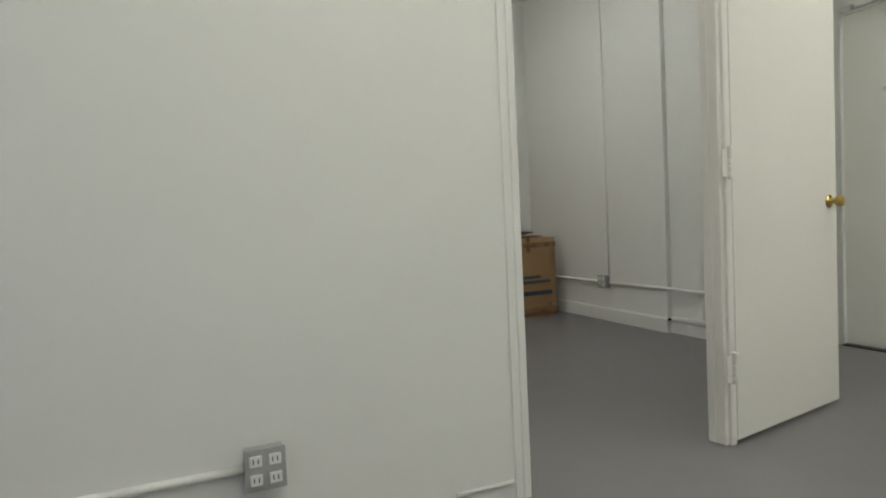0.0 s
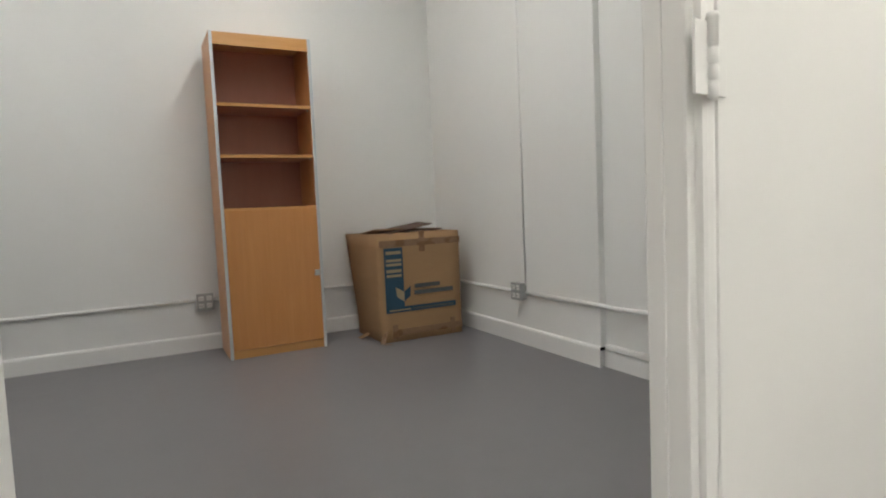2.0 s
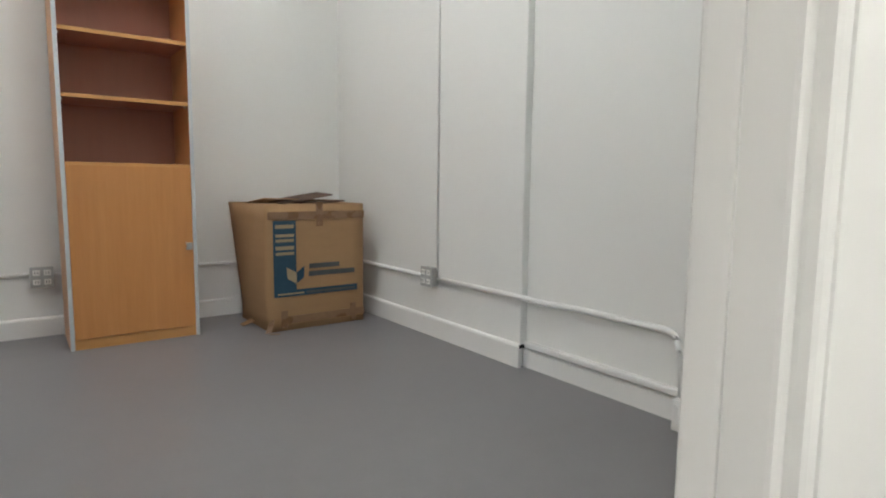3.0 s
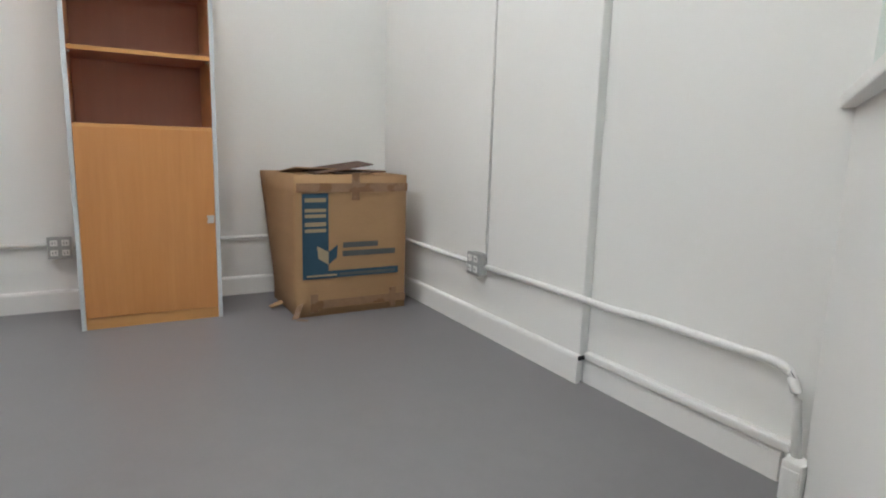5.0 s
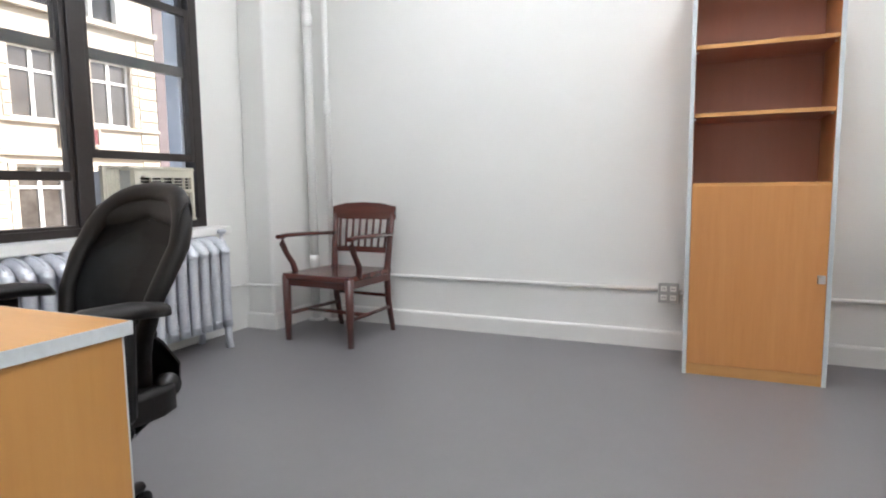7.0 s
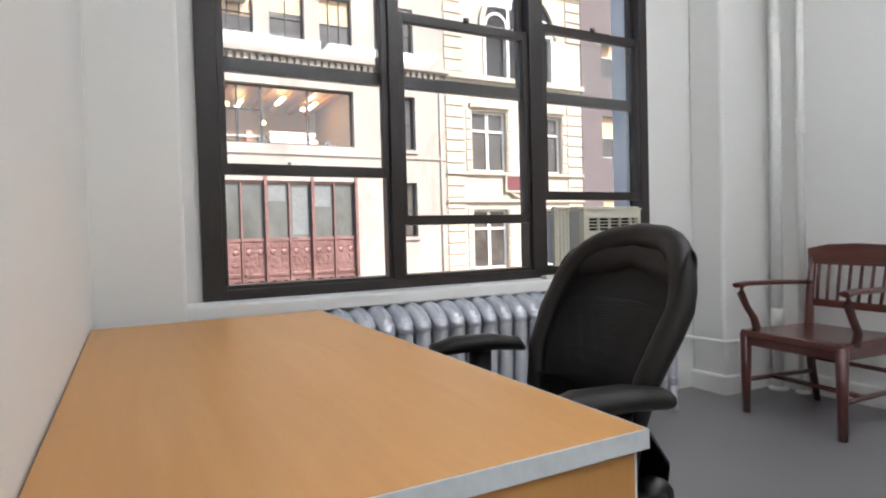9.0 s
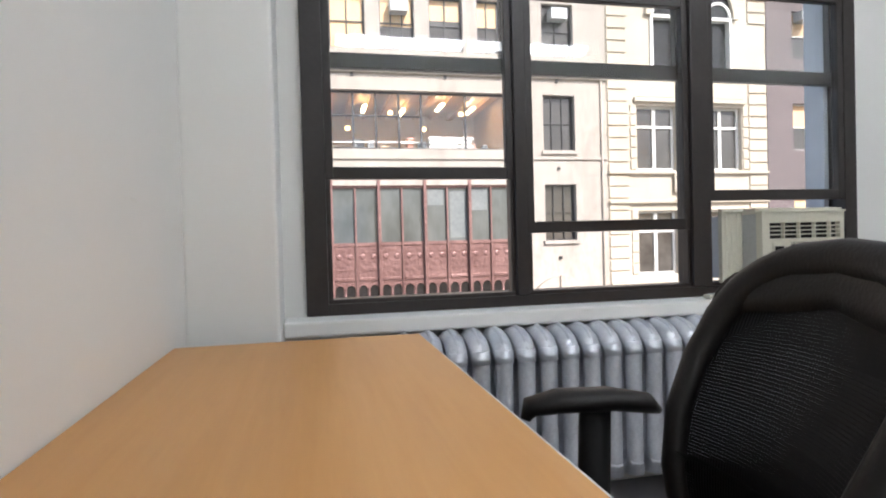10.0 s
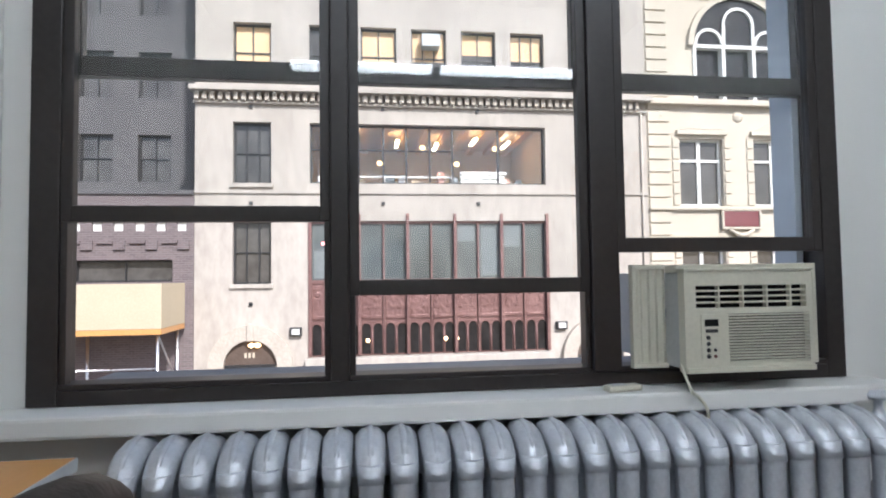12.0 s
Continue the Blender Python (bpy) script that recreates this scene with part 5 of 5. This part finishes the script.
    for y, z in ((2.0, -1.2), (2.9, -1.1), (5.6, -1.1), (6.0, -1.1)):
        part("shop_lamp", lathe([(0.02, -0.07), (0.07, -0.03), (0.07, 0.03), (0.02, 0.07)], 10), WARMLAMP, bay, "warm lamp behind the arches", at=pose(XF - 0.10, y, z))
    part("exit_sign", boxes(((XF - 0.188, 1.34, 2.2), (XF - 0.180, 1.5, 2.3))), REDLAMP, bay)
    part("bay_base", boxes(((XF - 0.3, 0.86, GZ + 0.16), (XF + 0.05, 9.40, -1.63)), bevel=0.02), STONE, b)
    part("bay_ledge", boxes(((XF + 0.051, 0.81, -1.9), (XF + 0.18, 9.45, -1.64)), bevel=0.02), STONE, b)
    # two arched entrances
    for y in (-0.96, 11.12):
        d = part("entrance", half_disc(y, -1.82, 0.86, XF + 0.001, XF + 0.02), ENTRYBROWN, b, "brown arched entrance")
        part("arch_surround", arch_ring(y, -1.82, 0.86, 1.36, XF + 0.001, XF + 0.22), STONE_D, d, "carved stone arch")
        for s in (-1, 1):
            part("pilaster", boxes(((XF + 0.001, y + s * 0.86, GZ + 0.16), (XF + 0.22, y + s * 1.36, -1.821))), STONE_D, d)
        part("keystone", boxes(((XF + 0.22, y - 0.10, -0.98), (XF + 0.30, y + 0.10, -0.40)), bevel=0.02), STONE_D, d)
        part("transom", boxes(((XF + 0.021, y - 0.86, -1.88), (XF + 0.08, y + 0.86, -1.78))), DARKSTEEL, d)
        part("door_leaf", boxes(((XF - 0.2, y - 0.82, GZ + 0.16), (XF - 0.1, y + 0.82, -1.89))), BACKBOARD, d)
        for s in (-1, 1):
            part("lantern", lathe([(0.03, -0.06), (0.10, -0.02), (0.10, 0.05), (0.03, 0.09)], 10), WARMLAMP, d, "lit lantern", at=pose(XF + 0.12, y + s * 0.10 + 0.12, -1.15))
        for k in range(3):
            part("number_bar", boxes(((XF + 0.021, y - 0.22 + k * 0.13, -1.55), (XF + 0.03, y - 0.15 + k * 0.13, -1.39))), CREAM, d, "pale unreadable figure")
    for y in (0.50, 9.75):
        l = part("wall_lamp", boxes(((XF + 0.001, y - 0.2, -0.87), (XF + 0.16, y + 0.2, -0.57)), bevel=0.03), DARKSTEEL, b, "dark wall lamp")
        part("lens", boxes(((XF + 0.161, y - 0.13, -0.81), (XF + 0.17, y + 0.13, -0.63))), WHITEFRAME, l)
    part("window_unit", boxes(((XF - 0.20, 4.85, 9.15), (XF + 0.25, 5.5, 9.6)), bevel=0.02), ACGREY, b, "grey window air conditioner")
    part("window_unit", boxes(((XF - 0.20, 10.9, 9.2), (XF + 0.25, 11.55, 9.62)), bevel=0.02), ACGREY, b, "grey window air conditioner")
    part("drain_pipe", swept([(XF + 0.06, 12.95, GZ + 0.16), (XF + 0.06, 12.95, 7.0)], 0.04, sides=8), STONE_D, b)


limestone_building()


def cream_house():
    b = thing("town_house", Matrix(), "cream terracotta town house with rusticated edges and arched window", "building")
    prs = [(14.47, 16.2), (17.46, 19.2)]
    holes = [(a, c, z0, z1) for a, c in prs for z0, z1 in ((3.56, 6.10), (-0.55, 1.96), (-3.4, -1.5))]
    holes += [(15.10, 18.80, 7.56, 9.62), (15.0, 16.3, 13.0, 14.9), (17.4, 18.7, 13.0, 14.9)]
    part("wall", pierced(XF - 0.4, XF, (13.18, 20.40), (GZ, 17.0), holes), CREAM, b)
    part("roof", boxes(((XF - 12, 13.18, 17.0), (XF + 0.5, 20.40, 17.6)), bevel=0.06), CREAM, b)
    part("flank", boxes(((XF - 12, 13.19, GZ), (XF - 0.41, 13.45, 16.9)), ((XF - 12, 20.1, GZ), (XF - 0.41, 20.39, 16.9))), CREAM, b)
    course = mesh_of("quoin", boxes(((0.0, -0.42, 0.0), (0.06, 0.42, 0.40)), bevel=0.02), CREAM)
    k = 0
    z = GZ + 0.2
    while z < 16.4:
        if not 7.2 < z < 7.6:
            again("quoin", course, b, pose(XF + 0.001, 13.64, z))
            again("quoin", course, b, pose(XF + 0.001, 19.95, z)) if not (7.6 < z + 0.4 and z < 9.4) else None
        z += 0.47
    for a, c in prs:
        for z0, z1 in ((3.56, 6.10), (-0.55, 1.96), (-3.4, -1.5)):
            w = house_window(b, XF - 0.30, a, c, z0, z1, 2, 1, fmat=WHITEFRAME, frame=0.09, bar=0.14)
            part("cross_bar", boxes(((XF - 0.269, a + 0.09, z0 + (z1 - z0) * 0.66), (XF - 0.20, c - 0.09, z0 + (z1 - z0) * 0.66 + 0.10))), WHITEFRAME, w)
        part("window_head", boxes(((XF + 0.001, a - 0.15, 6.22), (XF + 0.14, c + 0.15, 6.40)), bevel=0.03), CREAM, b)
        part("pediment", prism([(a - 0.05, 6.41), (c + 0.05, 6.41), ((a + c) / 2 + 0.3, 6.72), ((a + c) / 2, 6.9), ((a + c) / 2 - 0.3, 6.72)], XF + 0.001, XF + 0.12, "x"), CREAM, b)
    for z, h, o in ((7.32, 0.22, 0.28), (3.40, 0.12, 0.16), (2.25, 0.14, 0.16), (-1.0, 0.18, 0.18), (16.2, 0.5, 0.6), (11.6, 0.2, 0.25)):
        part("string_course", boxes(((XF + 0.062, 13.19, z), (XF + o, 20.39, z + h)), bevel=0.03), CREAM, b)
    block = mesh_of("window_block", boxes(((0.0, -0.13, 0.0), (0.05, 0.13, 0.36)), bevel=0.015), CREAM)
    for a, c in prs:
        for y in (a - 0.17, c + 0.17):
            for z0, n in ((3.60, 6), (-0.50, 6)):
                for k in range(n):
                    again("window_block", block, b, pose(XF + 0.001, y, z0 + 0.43 * k))
    for y in (13.75, 16.85):
        part("medallion", lathe([(0.22, 0.0), (0.20, 0.03), (0.09, 0.05), (0.03, 0.09)], 10, "x"), CREAM, b, at=pose(XF + 0.001, y, 6.95))
    part("plaque_frame", boxes(((XF + 0.07, 16.0, 3.37), (XF + 0.15, 17.6, 3.46)), ((XF + 0.07, 16.0, 2.68), (XF + 0.15, 17.6, 2.77)), ((XF + 0.07, 16.0, 2.77), (XF + 0.15, 16.09, 3.37)), ((XF + 0.07, 17.51, 2.77), (XF + 0.15, 17.6, 3.37)), bevel=0.02), CREAM, b)
    part("swag", swept([(XF + 0.10, 16.3, 2.68), (XF + 0.12, 16.55, 2.52), (XF + 0.12, 16.8, 2.44), (XF + 0.12, 17.05, 2.52), (XF + 0.10, 17.3, 2.68)], [0.05, 0.08, 0.10, 0.08, 0.05], sides=8), CREAM, b)
    # the wide arched window
    yc, zs, R = 16.95, 9.62, 1.85
    a = part("arched_window", half_disc(yc, zs, R, XF + 0.001, XF + 0.02), DARKGLASS, b, "wide arched window with pale tracery")
    part("lower_pane", boxes(((XF - 0.25, 15.10, 7.56), (XF - 0.22, 18.80, 9.62))), DARKGLASS, a)
    part("arch_surround", arch_ring(yc, zs, R, R + 0.22, XF + 0.001, XF + 0.16, 28), CREAM, a)
    for y in (15.16, 16.33, 17.57, 18.74):
        part("tracery_post", boxes(((XF - 0.21, y - 0.07, 7.56), (XF + 0.07, y + 0.07, 9.62)), bevel=0.01), WHITEFRAME, a)
    part("tracery_rail", boxes(((XF - 0.20, 15.10, 9.54), (XF + 0.08, 18.80, 9.68)), bevel=0.01), WHITEFRAME, a)
    for y, r in ((15.74, 0.55), (16.95, 0.62), (18.16, 0.55)):
        base = 9.72 if r < 0.6 else 10.5
        part("tracery_arch", arch_ring(y, base, r - 0.08, r + 0.03, XF + 0.021, XF + 0.09, 14), WHITEFRAME, a)
    for y in (16.35, 17.55):
        part("tracery_post", boxes(((XF + 0.021, y - 0.06, 9.68), (XF + 0.09, y + 0.06, 10.55))), WHITEFRAME, a)
    part("plaque", boxes(((XF + 0.07, 16.1, 2.78), (XF + 0.12, 17.5, 3.36)), bevel=0.03), PLAQUE, b, "dark red wall plaque")


cream_house()


def brick_house():
    b = thing("brick_building", Matrix(), "dark grey brick building with white-framed windows", "building")
    holes = [(y, y + 1.1, z, z + 1.95) for y in (21.65, 24.6, 27.5) for z in (0.55, 4.38, 8.2, 12.0)]
    part("wall", pierced(XF - 0.4, XF + 0.05, (20.41, 23.2), (GZ, 22.0), holes), DARKBRICK, b)
    part("roof", boxes(((XF - 12, 20.41, 22.0), (XF + 0.2, 23.2, 22.4))), GREYSTONE, b)
    for h in holes:
        house_window(b, XF - 0.25, *h, 1, 2, fmat=WHITEFRAME, blind=0.5)
    part("window_unit", boxes(((XF - 0.1, 21.85, 9.7), (XF + 0.4, 22.5, 10.1)), bevel=0.02), ACGREY, b, "grey window air conditioner")


brick_house()


def left_block():
    b = thing("brick_building", Matrix(), "low dark brick building with a strip of windows", "building")
    holes = [(-6.56, -3.48, 1.02, 1.74), (-10.2, -7.0, 1.02, 1.74)] + [(-3.35 - 0.66 * k, -3.05 - 0.66 * k, 2.69, 3.0) for k in range(10)]
    part("wall", pierced(XF - 0.4, XF + 0.02, (-11.5, -2.81), (GZ, 3.9), holes), DARKBRICK, b)
    part("coping", boxes(((XF - 1.0, -11.5, 3.9), (XF + 0.1, -2.81, 4.05)), bevel=0.02), GREYSTONE, b)
    for y0, y1, z0, z1 in holes[:2]:
        house_window(b, XF - 0.3, y0, y1, z0, z1, 2, 1)
    for y0, y1 in ((-6.4, -5.1), (-4.85, -3.65)):
        # white-painted bars stand in for fluorescent light; they don't glow
        part("room_lamp", boxes(((XF - 0.60, y0, 1.36), (XF - 0.52, y1, 1.44))), WHITEFRAME, b, "pale painted bar for the fluorescent light in the glass")
    for y0, y1, z0, z1 in holes[2:]:
        part("pale_panel", boxes(((XF - 0.12, y0, z0), (XF - 0.08, y1, z1))), WHITEFRAME, b, "pale panel in the parapet")
    for k in range(7):
        part("crenel", boxes(((XF + 0.021, -3.3 - k * 1.0, 2.08), (XF + 0.10, -2.95 - k * 1.0, 2.38)), ((XF + 0.021, -3.82 - k * 1.0, 2.28), (XF + 0.10, -3.32 - k * 1.0, 2.38))), DARKBRICK, b)
    t = thing("tower_building", Matrix(), "tall grey tower with shade in its dark wall colour and blueish windows", "building")
    holes = [(-12.0 + 2.1 * k, -10.8 + 2.1 * k, 4.8 + 3.2 * j, 6.6 + 3.2 * j) for k in range(4) for j in range(7)]
    # the tower's shade is held by this very dark grey
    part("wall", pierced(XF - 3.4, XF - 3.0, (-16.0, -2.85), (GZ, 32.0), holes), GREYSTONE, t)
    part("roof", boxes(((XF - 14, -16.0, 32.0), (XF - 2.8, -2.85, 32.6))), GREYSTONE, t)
    for h in holes:
        house_window(t, XF - 3.25, *h, 2, 2)
    s = thing("sidewalk_shed", Matrix(), "cream-boarded sidewalk shed on blue steel posts", "scaffold")
    part("parapet", boxes(((XF + 2.3, -11.0, -0.33), (XF + 2.36, -3.05, 0.98)), ((XF + 0.15, -3.11, -0.33), (XF + 2.3, -3.05, 0.98))), AWNING, s)
    part("deck", boxes(((XF + 0.15, -11.0, -0.50), (XF + 2.36, -3.05, -0.34))), BEECH_H, s)
    for y in (-3.2, -5.9, -8.6):
        for x in (XF + 0.4, XF + 2.2):
            part("post", swept([(x, y, GZ + 0.15), (x, y, -0.50)], 0.05, sides=8), STEEL, s)
    part("brace", swept([(XF + 2.2, -3.2, -0.5), (XF + 0.4, -3.2, -2.2)], 0.03, sides=6), STEEL, s)
    part("rail", swept([(XF + 2.2, -10.9, -1.5), (XF + 2.2, -3.2, -1.5)], 0.03, sides=6), STEEL, s)


left_block()
